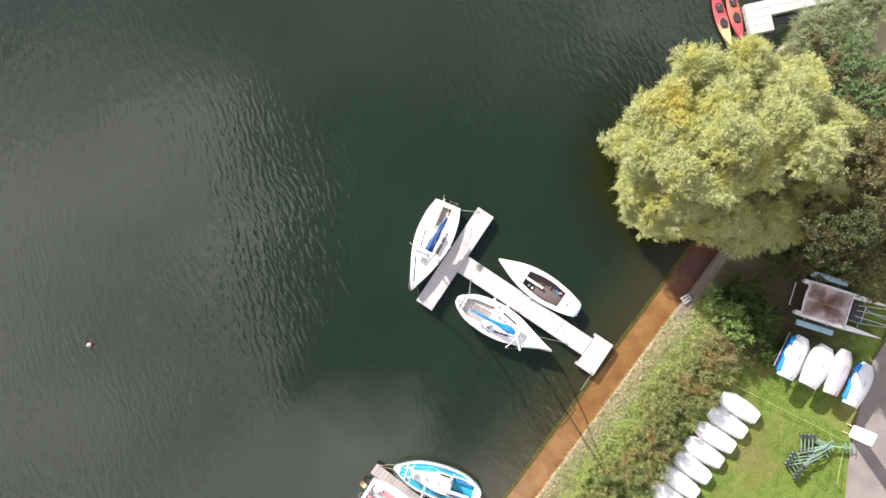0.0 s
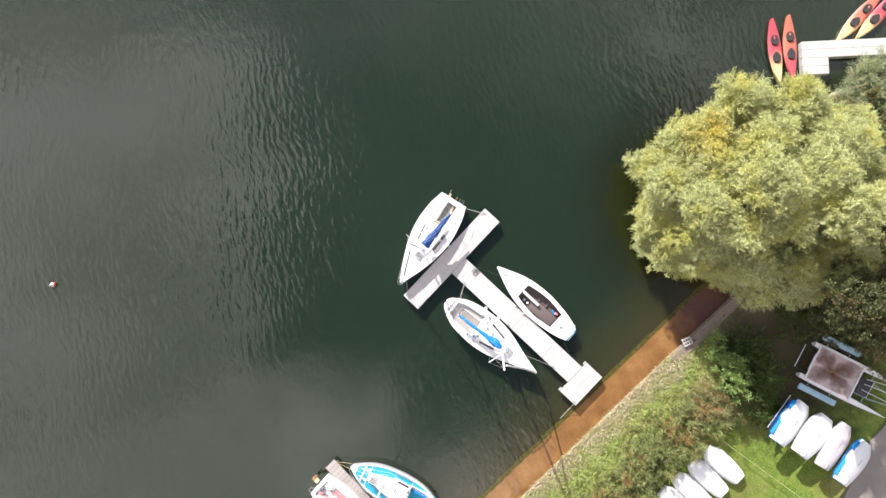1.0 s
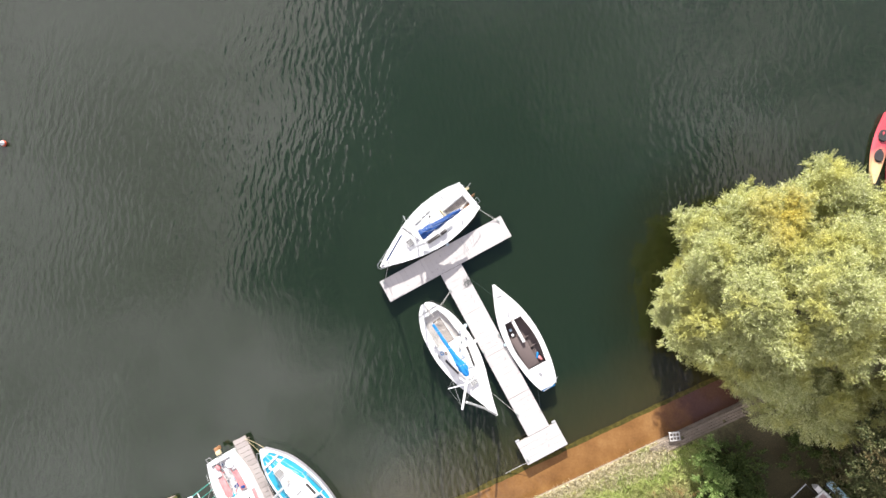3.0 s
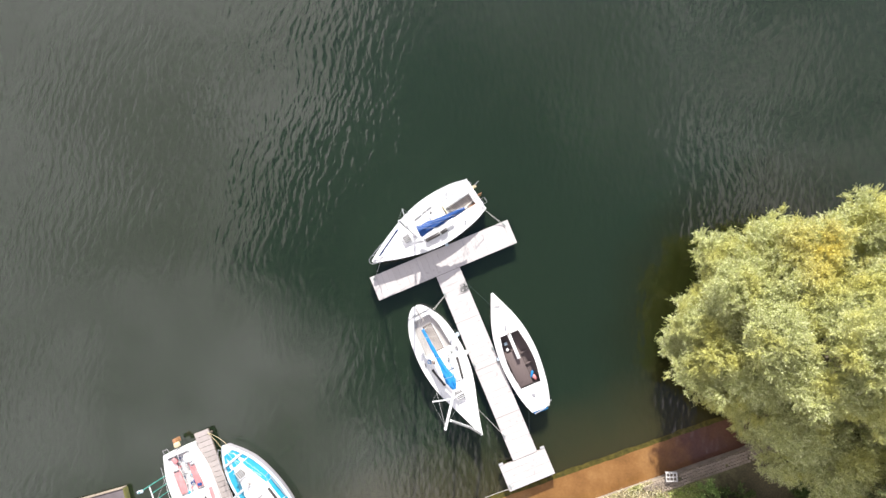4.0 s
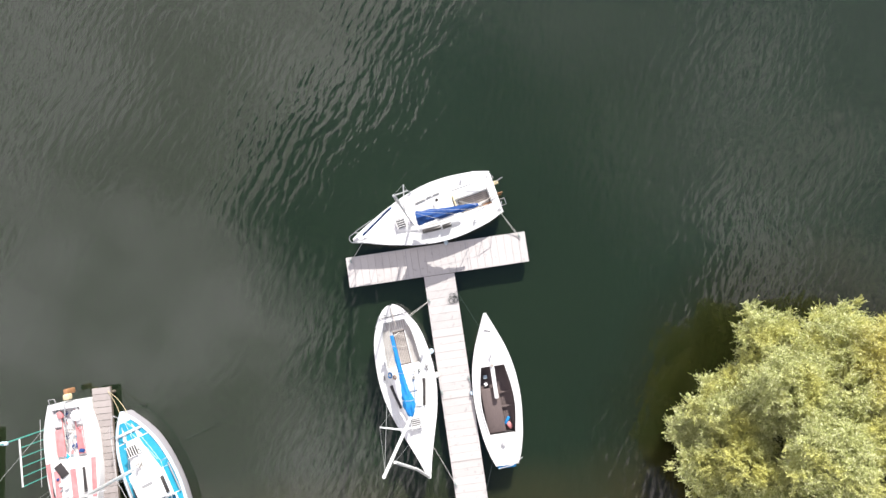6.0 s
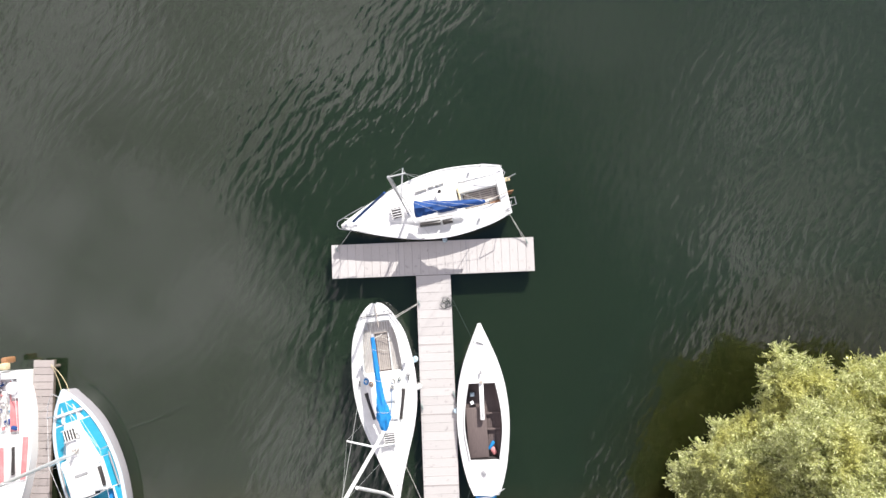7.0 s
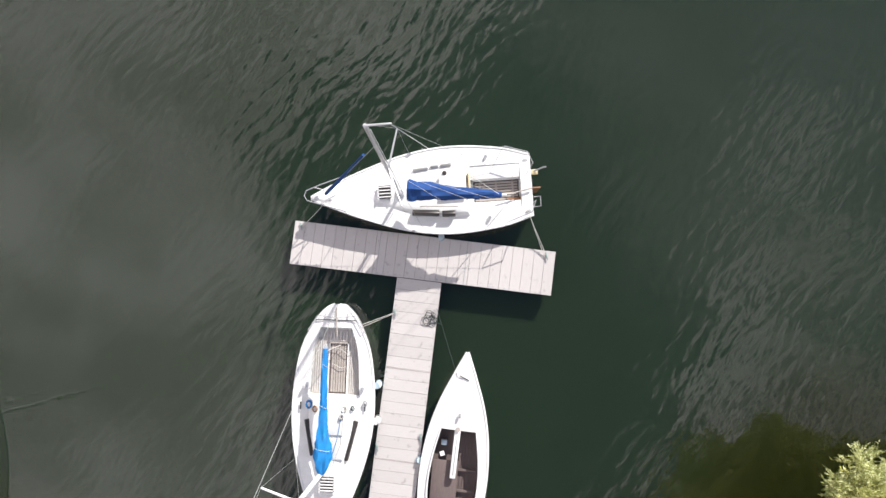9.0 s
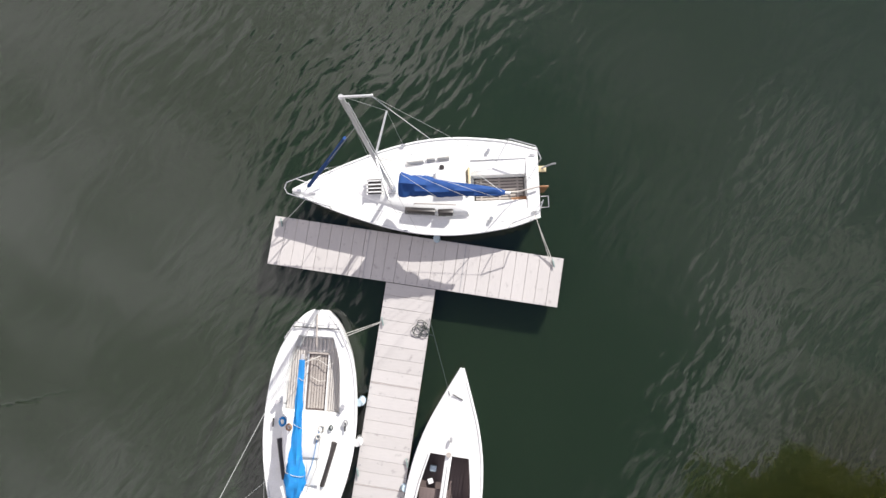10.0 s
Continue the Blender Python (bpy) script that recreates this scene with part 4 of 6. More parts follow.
def cruiser_two():
    """White double-ended cruiser with an azure sail cover and grey slatted cockpit."""
    t = thing("sailboat", boat_pose((3.69, -4.80), (-2.28, -1.55)), "white double-ended sailboat with bright azure sail cover and slatted cockpit", "sailboat", "moored sailing boats")
    beam = [(0, 0.06), (0.04, 0.17), (0.12, 0.29), (0.25, 0.42), (0.5, 0.59), (1.1, 0.875), (1.9, 1.03), (2.8, 1.08), (3.6, 1.01), (4.4, 0.82), (5.3, 0.50), (6.1, 0.22), (6.79, 0.02)]
    sheer = [(0, 0.84), (3, 0.80), (6.79, 1.0)]
    ck = [(0.62, 0.42), (1.2, 0.60), (2.42, 0.69)]
    hb, zs = hull_parts(t, 6.79, beam, sheer, hole=(0.62, 2.42, ck, 0.0))
    well(t, 0.62, 2.42, ck, lambda s: zs(s) + .03, 0.24, M_GEL, 0, M_GEL)
    slats(t, 0.90, 2.40, 0.32, 0.64, 0.64, 6, M_SEAT, True, 0.35, "seat_slat")
    slats(t, 0.90, 2.40, -0.64, -0.22, 0.64, 7, M_SEAT, True, 0.35, "seat_slat")
    slats(t, 0.68, 0.98, -0.40, 0.40, 0.642, 9, M_SEAT, True, 0.35, "seat_slat")
    part("footwell", box(bmesh.new(), (1.72, 0.06, 0.585), (1.36, 0.48, 0.05)), M_BROWN, t, "grey-brown wooden footwell")
    slats(t, 1.08, 2.36, -0.14, 0.26, 0.615, 6, M_TEAK, True, 0.2, "sole_slat")
    part("well_rim", box(bmesh.new(), (1.04, 0.06, 0.645), (0.04, 0.54, 0.05)), M_TEAK, t)
    for y in (-0.20, 0.31):
        part("well_rim", box(bmesh.new(), (1.72, y, 0.645), (1.36, 0.03, 0.05)), M_GEL, t)
    cabin(t, [(2.46, 0.66), (3.2, 0.66), (3.9, 0.52), (4.5, 0.38), (5.0, 0.22)], 0.82, 1.02, 0.15)
    part("companion_hatch", box(bmesh.new(), (3.0, 0.1, 1.075), (0.8, 0.5, 0.05), bevel=0.02), M_GEL2, t)
    part("fore_hatch_rim", box(bmesh.new(), (3.75, 0.22, 1.06), (0.55, 0.3, 0.03), bevel=0.012), M_GEL2, t)
    part("cabin_window", box(bmesh.new(), (3.55, 0.53, 0.955), (1.05, 0.13, 0.10), rz=-13, rx=28, bevel=0.02), M_WINDOW, t)
    part("cabin_window", box(bmesh.new(), (3.5, -0.555, 0.955), (0.95, 0.13, 0.10), rz=12, rx=-28, bevel=0.02), M_WINDOW, t)
    louvre_hatch(t, 4.66, -0.02, 1.06, 0.38, M_GEL, 5, True)
    mx, my = 4.28, -0.10
    part("mast", tube(bmesh.new(), [(mx, my, 1.0), (mx, my - .12, 8.45)], 0.062, 12, 0.048), M_GEL, t, "white painted mast")
    for y in (-1, 1):
        tip = (mx - (.30 if y < 0 else .06), my + y * (.86 if y < 0 else .72), 3.55)
        part("spreader", tube(bmesh.new(), [(mx, my - .04, 3.5), tip], 0.034, 8, 0.024), M_GEL, t)
        wire(t, tip, (mx, my - .12, 8.2))
        wire(t, tip, (mx - .25, y * .88, .9))
        wire(t, (mx, my - .04, 3.4), (mx - .6, y * .97, .9))
    wire(t, (mx, my - .12, 8.35), (0.05, 0, .9), 0.006, "backstay")
    part("furled_jib", tube(bmesh.new(), [(6.70, 0, 1.1), (5.7, -.06, 3.35), (4.48, -.20, 6.5)], 0.055, 8, 0.045), M_GEL, t, "white furled jib on the forestay")
    stowed_sail(t, (4.24, -0.06, 1.62), (1.12, -0.12, 1.56), [(0, .06), (.04, .13), (.12, .20), (.22, .185), (.38, .115), (.7, .08), (1, .06)], M_AZURE, seed=4, ties=3, crease=1.4)
    part("mainsheet", tube(bmesh.new(), sag((1.2, -.12, 1.55), (1.1, .1, .7), .03), 0.011, 6), M_ROPE, t)
    part("sheet_rope", tube(bmesh.new(), [(1.15, -.28, .7), (1.2, .1, .72), (1.32, .32, .74), (1.2, .5, .72)], 0.007, 6), M_ROPE, t)
    part("sheet_rope", tube(bmesh.new(), [(1.6, -.1, .68), (1.7, .12, .7), (1.68, .28, .7)], 0.007, 6), M_ROPE, t)
    part("bridge_deck", box(bmesh.new(), (2.44, 0, .86), (0.1, 1.2, 0.1), bevel=0.03), M_GEL, t)
    coil = lambda cx, cy, cz, r, turns: [(cx + r * (1 + .25 * math.sin(2.3 * q)) * math.cos(q), cy + .8 * r * (1 + .2 * math.cos(1.7 * q)) * math.sin(q), cz + .003 * q) for q in np.linspace(0, turns * 6.28, turns * 11)]
    part("rope_coil", tube(bmesh.new(), coil(2.64, -.60, .98, .09, 4), .014, 5), M_AZURE, t, "coil of bright blue rope")
    part("rope_coil", tube(bmesh.new(), coil(2.74, -.42, 1.06, .07, 3), .012, 5), M_TAN, t, "coil of brown rope")
    part("rope_coil", tube(bmesh.new(), coil(2.72, .34, 1.06, .08, 3), .012, 5), M_ROPE, t)
    part("rope_coil", tube(bmesh.new(), coil(2.90, .30, 1.12, .06, 3), .012, 5), M_ROPE, t)
    part("rope_coil", tube(bmesh.new(), coil(2.70, .56, 1.03, .05, 2), .012, 5), M_DKROPE, t)
    part("rope_coil", tube(bmesh.new(), coil(2.60, .86, .86, .06, 2), .014, 5), M_GREY, t)
    part("halyard", tube(bmesh.new(), [(4.2, .1, 1.09), (3.6, .30, 1.09), (2.9, .34, 1.11)], .008, 5), M_ROPE, t)
    part("halyard", tube(bmesh.new(), [(4.2, .0, 1.09), (3.5, .20, 1.11), (2.74, .30, 1.11)], .008, 5), M_AZURE, t)
    for y in (-.78, .78):
        part("winch", tube(bmesh.new(), [(2.2, y, .86), (2.2, y, .98)], 0.055, 10, 0.045), M_STEEL, t)
        part("jib_car", box(bmesh.new(), (2.7, y * 1.1, .88), (.2, .04, .03), bevel=.01), M_BLACK, t)
    part("stern_rail", tube(bmesh.new(), [(.75, .74, .84), (.7, .74, .93), (.3, .5, .95), (.36, 0, .95), (.3, -.5, .95), (.7, -.74, .93), (.75, -.74, .84)], 0.012, 6), M_STEEL, t)
    part("traveller", tube(bmesh.new(), [(.42, -.56, .89), (.42, .56, .89)], 0.012, 6), M_BLACK, t)
    part("tiller", tube(bmesh.new(), [(0.1, 0, .92), (.55, .03, .96), (.85, .05, .96)], 0.02, 8), M_TEAK, t)
    part("bow_fitting", box(bmesh.new(), (6.66, 0, 1.02), (0.16, 0.07, 0.05), bevel=0.01), M_STEEL, t)
    for x in (2.15, 3.1):
        part("fender", tube(bmesh.new(), [(x, hb(x) + .06, .15), (x, hb(x) + .09, .22), (x, hb(x) + .09, .58), (x, hb(x) + .05, .66)], 0.095, 10), M_FENDER if x < 3 else M_GEL, t)
    for x, y in ((.3, .3), (.3, -.3), (6.2, .05)):
        part("cleat", box(bmesh.new(), (x, y, zs(x) + .06), (.14, .03, .03), bevel=.01), M_STEEL, t)


def open_dayboat():
    """White open keelboat with a brown cockpit and no mast."""
    t = thing("dayboat", boat_pose((0.43, 1.01), (5.38, -2.28)), "white open dayboat with brown wooden cockpit, mast unstepped", "boat")
    beam = [(0, 0.41), (0.4, 0.57), (1.2, 0.76), (2.5, 0.885), (3.6, 0.81), (4.5, 0.60), (5.3, 0.29), (5.94, 0.015)]
    sheer = [(0, 0.62), (3, 0.62), (5.94, 0.80)]
    ck = [(1.22, 0.52), (2.2, 0.66), (3.0, 0.63), (3.85, 0.48)]
    hb, zs = hull_parts(t, 5.94, beam, sheer, keel=0.3, hole=(1.22, 3.85, ck, 0.0), camber=0.04)
    well(t, 1.22, 3.85, ck, lambda s: zs(s) + .03, 0.42, M_DARK, 0, M_BROWN)
    part("thwart_cover", box(bmesh.new(), (2.12, 0.22, 0.50), (1.74, 0.70, 0.05), rz=2, bevel=0.02), M_BROWN, t, "taupe boards over the cockpit")
    slats(t, 1.4, 3.7, -0.42, -0.1, 0.27, 4, M_BROWN, True, 0.15, "floor_board")
    part("cross_beam", box(bmesh.new(), (2.2, -.3, 0.36), (0.05, 0.6, 0.05)), M_BROWN, t)
    part("cross_beam", box(bmesh.new(), (2.75, -.3, 0.36), (0.05, 0.6, 0.05)), M_BROWN, t)
    part("coaming", tube(bmesh.new(), [(s, smooth_table(ck, s), zs(s) + .055) for s in np.linspace(1.22, 3.85, 12)], 0.022, 6), M_GEL, t)
    part("coaming", tube(bmesh.new(), [(s, -smooth_table(ck, s), zs(s) + .055) for s in np.linspace(1.22, 3.85, 12)], 0.022, 6), M_GEL, t)
    c = part("mast_gate", box(bmesh.new(), (3.22, 0.02, 0.66), (1.28, 0.16, 0.09), bevel=0.03), M_GEL, t, "white raised plank over the cockpit")
    part("groove", box(bmesh.new(), (3.15, 0.02, 0.708), (0.95, 0.025, 0.006)), M_GREY, c)
    part("mast_collar", tube(bmesh.new(), [(3.88, .02, .66), (3.88, .02, .76)], 0.06, 12), M_TEAK, t)
    part("bailer", box(bmesh.new(), (3.42, .34, .36), (.14, .16, .12), bevel=.02), M_FENDER, t)
    part("paper_sheet", box(bmesh.new(), (3.16, .36, .533), (.12, .12, .008), rz=25), M_GEL, t)
    part("jacket", box(bmesh.new(), (1.42, -.34, .30), (.28, .18, .12), rz=30, bevel=.05), M_REDPAINT, t)
    part("bag", box(bmesh.new(), (1.62, -.26, .32), (.34, .12, .12), rz=-35, bevel=.05), M_AZURE, t)
    part("bow_eye", tube(bmesh.new(), [(5.2, -.12, .80), (5.3, .14, .82)], 0.012, 6), M_BLACK, t)
    part("deck_fitting", box(bmesh.new(), (.78, .05, .69), (.18, .1, .05), rz=30, bevel=.01), M_GREY, t)
    part("deck_fitting", box(bmesh.new(), (4.25, .02, .80), (.12, .06, .05), bevel=.01), M_GREY, t)
    part("transom_cover", box(bmesh.new(), (-.06, .02, .45), (.12, .72, .3), bevel=.03), M_AZURE, t, "bright blue canvas over the transom")
    part("tiller", tube(bmesh.new(), [(-.1, .35, .64), (-.02, -.2, .7), (.25, -.62, .74)], 0.018, 6), M_ALU, t)
    part("fender", tube(bmesh.new(), [(2.9, .94, .14), (2.9, .97, .2), (2.9, .97, .48), (2.9, .93, .55)], 0.085, 10), M_FENDER, t)


def blue_cruiser():
    """White cruiser with pale blue painted decks, at the plank jetty."""
    t = thing("sailboat", Matrix.Translation((-.03, -.14, -.30)) @ boat_pose((-6.32, -12.21), (-0.76, -13.90)), "white cabin sailboat with bright blue painted decks", "sailboat", "moored sailing boats")
    L = 5.8
    beam = [(0, 0.10), (0.04, 0.21), (0.12, 0.34), (0.35, 0.54), (1.05, 0.87), (1.6, 0.99), (2.5, 1.06), (3.5, 1.0), (4.35, 0.83), (5.1, 0.52), (5.5, 0.26), (5.7, 0.11), (L, 0.015)]
    sheer = [(0, 0.84), (3, 0.86), (L, 1.02)]
    ck = [(0.5, 0.46), (1.2, 0.60), (1.95, 0.64)]
    hb, zs = hull_parts(t, L, beam, sheer, hole=(0.5, 1.95, ck, 0.0), rub=0.02, rub_mat=M_FENDER, hull_mat=M_HULL, flare=0.85)
    well(t, 0.5, 1.95, ck, lambda s: zs(s) + .03, 0.34, M_GEL, 0, M_CYAN)
    for y in (-.45, .45):
        part("seat", box(bmesh.new(), (1.2, y, .70), (1.3, .28, .06), bevel=.02), M_AZURE, t, "blue cockpit seat")
    cab = [(2.0, .62), (2.7, .62), (3.4, .50), (4.1, .33), (4.6, .25)]
    cabin(t, cab, 0.90, 1.28)
    # painted deck panels: strips that follow the sheer
    def panel(s0, s1, a, b, sgn):
        bm = bmesh.new()
        rr = []
        for s in np.linspace(s0, s1, 10):
            y0, y1 = a(s), b(s)
            zf = lambda y: zs(s) + 0.05 * (1 - (y / hb(s)) ** 2)
            rr.append([(s, sgn * y0, zf(y0) + .006), (s, sgn * y1, zf(y1) + .006), (s, sgn * y1, zf(y1) - .01), (s, sgn * y0, zf(y0) - .01)])
        loft(bm, rr)
        part("deck_panel", bm, M_CYAN, t, "bright blue non-slip deck paint")
    for sgn in (1, -1):
        panel(2.02, 3.1, lambda s: .64, lambda s: hb(s) - .11, sgn)
        panel(3.12, 4.58, lambda s: smooth_table(cab, min(s, 4.6)) + .01, lambda s: hb(s) - .11, sgn)
        panel(4.62, 4.88, lambda s: .012, lambda s: hb(s) - .11, sgn)
        panel(4.99, 5.36, lambda s: .012, lambda s: max(hb(s) - .12, .05), sgn)
        panel(.45, 1.98, lambda s: .71, lambda s: hb(s) - .11, sgn)
        part("cabin_window", box(bmesh.new(), (2.50, sgn * .57, 1.13), (.70, .13, .16), rx=-sgn * 36, bevel=.02), M_WINDOW, t)
        part("toe_rail", tube(bmesh.new(), [(s, sgn * (hb(s) - .05), zs(s) + .04) for s in np.linspace(.3, 5.55, 14)], .018, 6), M_GEL, t)
    louvre_hatch(t, 4.20, 0, 1.325, .40, M_GEL, 4, False)
    part("breakwater", box(bmesh.new(), (4.93, 0, 1.03), (.05, 1.0, .06), bevel=.012), M_GEL, t)
    for sgn in (1, -1):
        part("hand_line", tube(bmesh.new(), sag((4.9, sgn * .1, 1.12), (3.5, sgn * .62, 1.02), .02), .008, 5), M_GEL, t)
        part("guard_stanchion", tube(bmesh.new(), [(3.4, sgn * .94, .9), (3.4, sgn * .94, 1.4)], .013, 6), M_STEEL, t)
        wire(t, (5.0, sgn * .5, 1.42), (3.4, sgn * .94, 1.4), .006, "guard_wire", M_GEL)
        wire(t, (3.4, sgn * .94, 1.4), (.4, sgn * .6, 1.35), .006, "guard_wire", M_GEL)
        part("jib_track", box(bmesh.new(), (2.6, sgn * .92, .93), (1.2, .04, .03), rz=-sgn * 2), M_GREY, t)
    part("halyard_clutter", tube(bmesh.new(), [(3.6 + .09 * math.cos(q * 1.3), -.1 + .12 * math.sin(q), 1.33 + .004 * q) for q in np.linspace(0, 16, 46)], .010, 5), M_TEAK, t)
    part("companion_hatch", box(bmesh.new(), (2.35, 0, 1.34), (.7, .62, .06), bevel=.02), M_GEL, t)
    part("hatch_slot", box(bmesh.new(), (2.78, .02, 1.335), (.08, .55, .03)), M_GREY, t)
    part("sprayhood_frame", tube(bmesh.new(), [(2.02, .66, 1.1), (1.98, .5, 1.5), (1.96, 0, 1.56), (1.98, -.5, 1.5), (2.02, -.66, 1.1)], .014, 6), M_STEEL, t)
    part("companion_opening", box(bmesh.new(), (1.99, 0, 1.15), (.05, .55, .3)), M_DARK, t)
    mx = 3.55
    part("mast", tube(bmesh.new(), [(mx, 0, 1.25), (mx, 0, 7.9)], .062, 12, .05), M_ALU, t, "pale anodised mast")
    part("mast_step", box(bmesh.new(), (mx, 0, 1.31), (.24, .14, .08), bevel=.02), M_STEEL, t)
    for y in (-1, 1):
        part("spreader", tube(bmesh.new(), [(mx, 0, 4.6), (mx - .1, y * .8, 4.65)], .022, 8, .018), M_ALU, t)
        wire(t, (mx - .1, y * .8, 4.65), (mx, 0, 7.8))
        wire(t, (mx - .1, y * .8, 4.65), (mx - .2, y * .95, .9))
    wire(t, (mx, 0, 7.8), (5.65, 0, 1.05), .004, "forestay")
    wire(t, (mx, 0, 7.8), (.05, 0, .9), .006, "backstay")
    stowed_sail(t, (3.42, 0, 1.9), (.8, 0, 1.85), [(0, .1), (.1, .13), (1, .07)], M_GEL, seed=7, ties=4)
    part("pulpit", tube(bmesh.new(), [(5.0, .5, 1.0), (5.0, .5, 1.45), (5.5, .22, 1.55), (5.75, 0, 1.57), (5.5, -.22, 1.55), (5.0, -.5, 1.45), (5.0, -.5, 1.0)], .014, 6), M_STEEL, t)
    part("rope_coil", tube(bmesh.new(), [(4.1 + .1 * math.cos(q), -.26 + .07 * math.sin(q), 1.24 + .004 * q) for q in np.linspace(0, 15, 40)], .014, 6), M_ROPE, t)


def red_cruiser():
    """White boat with red cockpit cushions and panels, stern to the lake."""
    t = thing("sailboat", boat_pose((-3.0, -17.0), (-8.07, -13.73)), "white sailboat with faded red seats and deck panels", "sailboat", "moored sailing boats")
    beam = [(0, .68), (.6, .86), (1.3, 1.0), (2.3, 1.02), (3.2, .98), (4.4, .72), (5.4, .30), (6.03, .02)]
    sheer = [(0, .84), (3, .86), (6.03, 1.05)]
    ck = [(.22, .56), (1.0, .62), (2.2, .66)]
    hb, zs = hull_parts(t, 6.03, beam, sheer, hole=(.22, 2.2, ck, 0))
    well(t, .22, 2.2, ck, lambda s: zs(s) + .03, .25, M_GEL, 0, M_GEL2)
    for y in (-.44, .44):
        part("seat_cushion", box(bmesh.new(), (1.55, y, .74), (1.05, .33, .08), bevel=.03), M_REDPAINT, t, "faded red seat cushion")
        part("locker_lid", box(bmesh.new(), (.62, y, .73), (.6, .34, .05), bevel=.02), M_GEL, t)
    part("bucket_lid", tube(bmesh.new(), [(.55, .36, .75), (.55, .36, .83)], .22, 20), M_GEL, t)
    part("fuel_can", box(bmesh.new(), (.45, -.3, .78), (.3, .2, .14), rz=20, bevel=.04), M_REDPAINT, t)
    part("blue_bag", box(bmesh.new(), (1.75, .12, .62), (.2, .36, .14), rz=20, bevel=.05), M_NAVY, t)
    part("blue_bag", box(bmesh.new(), (1.95, .42, .8), (.14, .22, .1), rz=-15, bevel=.04), M_NAVY, t)
    part("tiller", tube(bmesh.new(), [(.0, .05, .95), (.6, .02, 1.0), (1.3, .06, 1.0)], .024, 8, .018), M_GREY, t)
    cab = [(2.24, .68), (3.2, .66), (4.0, .48), (4.7, .3)]
    cabin(t, cab, .9, 1.26)
    part("companion_opening", box(bmesh.new(), (2.5, -.12, 1.315), (.55, .34, .04), rz=30, bevel=.02), M_DARK, t)
    for y in (-1, 1):
        part("deck_panel", box(bmesh.new(), (3.1, y * .32, 1.31), (1.2, .22, .02)), M_REDPAINT, t, "faded red deck panel")
        part("deck_panel", box(bmesh.new(), (3.0, y * .86, .92), (1.5, .18, .02), rz=-y * 4), M_REDPAINT, t)
        part("cabin_window", box(bmesh.new(), (3.0, y * .60, 1.1), (.95, .11, .15), rx=-y * 36, bevel=.02), M_WINDOW, t)
    mx = 3.5
    part("mast", tube(bmesh.new(), [(mx, 0, 1.25), (mx, 0, 7.6)], .06, 12, .05), M_ALU, t)
    for y in (-1, 1):
        wire(t, (mx, 0, 7.5), (mx - .2, y * 1.0, .9))
    wire(t, (mx, 0, 7.5), (.05, 0, .9), .006, "backstay")
    for y in (-1, 1):
        part("seat_edge", box(bmesh.new(), (1.2, y * .27, .76), (1.8, .03, .04)), M_REDPAINT, t)
        wire(t, (.45, y * .78, 1.25), (3.0, y * .98, 1.3), .006, "guard_wire", M_GEL)
    rng = random.Random(9)
    for i in range(16):
        x, y = rng.uniform(.35, 2.1), rng.uniform(-.35, .4)
        part("cockpit_clutter", box(bmesh.new(), (x, y, .66 + .03 * (i % 3)), (rng.uniform(.06, .22), rng.uniform(.05, .14), .07), rz=rng.uniform(0, 180), bevel=.02), (M_GEL, M_REDPAINT, M_NAVY, M_GEL2, M_CYAN)[i % 5], t)
    for i in range(4):
        q0 = rng.uniform(0, 6)
        part("loose_rope", tube(bmesh.new(), [(rng.uniform(.4, 2.0) * .3 + .6 + .25 * i + .2 * math.cos(q + q0), .2 * math.sin(q * 1.3 + q0), .80) for q in np.linspace(0, 4, 14)], .009, 5), M_ROPE, t)
    for i in range(7):
        x, y = rng.uniform(2.5, 3.9), rng.uniform(-.3, .3)
        part("roof_clutter", box(bmesh.new(), (x, y, 1.33), (rng.uniform(.08, .2), rng.uniform(.05, .14), .06), rz=rng.uniform(0, 180), bevel=.02), (M_GEL, M_REDPAINT, M_GREY, M_NAVY)[i % 4], t)
    part("outboard_motor", box(bmesh.new(), (-.22, .12, .84), (.24, .24, .26), bevel=.05), M_CREAM, t, "cream outboard motor cowl")
    part("motor_leg", box(bmesh.new(), (-.42, .02, .55), (.22, .2, .5), bevel=.05), M_TAN, t)
    part("ladder", tube(bmesh.new(), [(0, -.35, .88), (-.22, -.35, .95), (-.22, -.6, .95), (0, -.6, .88)], .014, 6), M_STEEL, t)
    part("stern_rail", tube(bmesh.new(), [(.5, .8, .86), (.45, .78, 1.25), (.0, .62, 1.28), (.0, .2, 1.28)], .013, 6), M_STEEL, t)


cruiser_one()
cruiser_two()
open_dayboat()
blue_cruiser()
red_cruiser()


def rope_thing(name, pts, r, mat, label):
    ob = new(name, mesh_of(name, tube(bmesh.new(), pts, r, 6), mat, True))
    return tagged(ob, label, "rope")


def dock_pt(x, y, z=DECK_Z + .03):
    return DOCK @ Vector((x, y, z))


def boat_pt(bow, stern, x, y, z):
    return boat_pose(bow, stern) @ Vector((x, y, z))


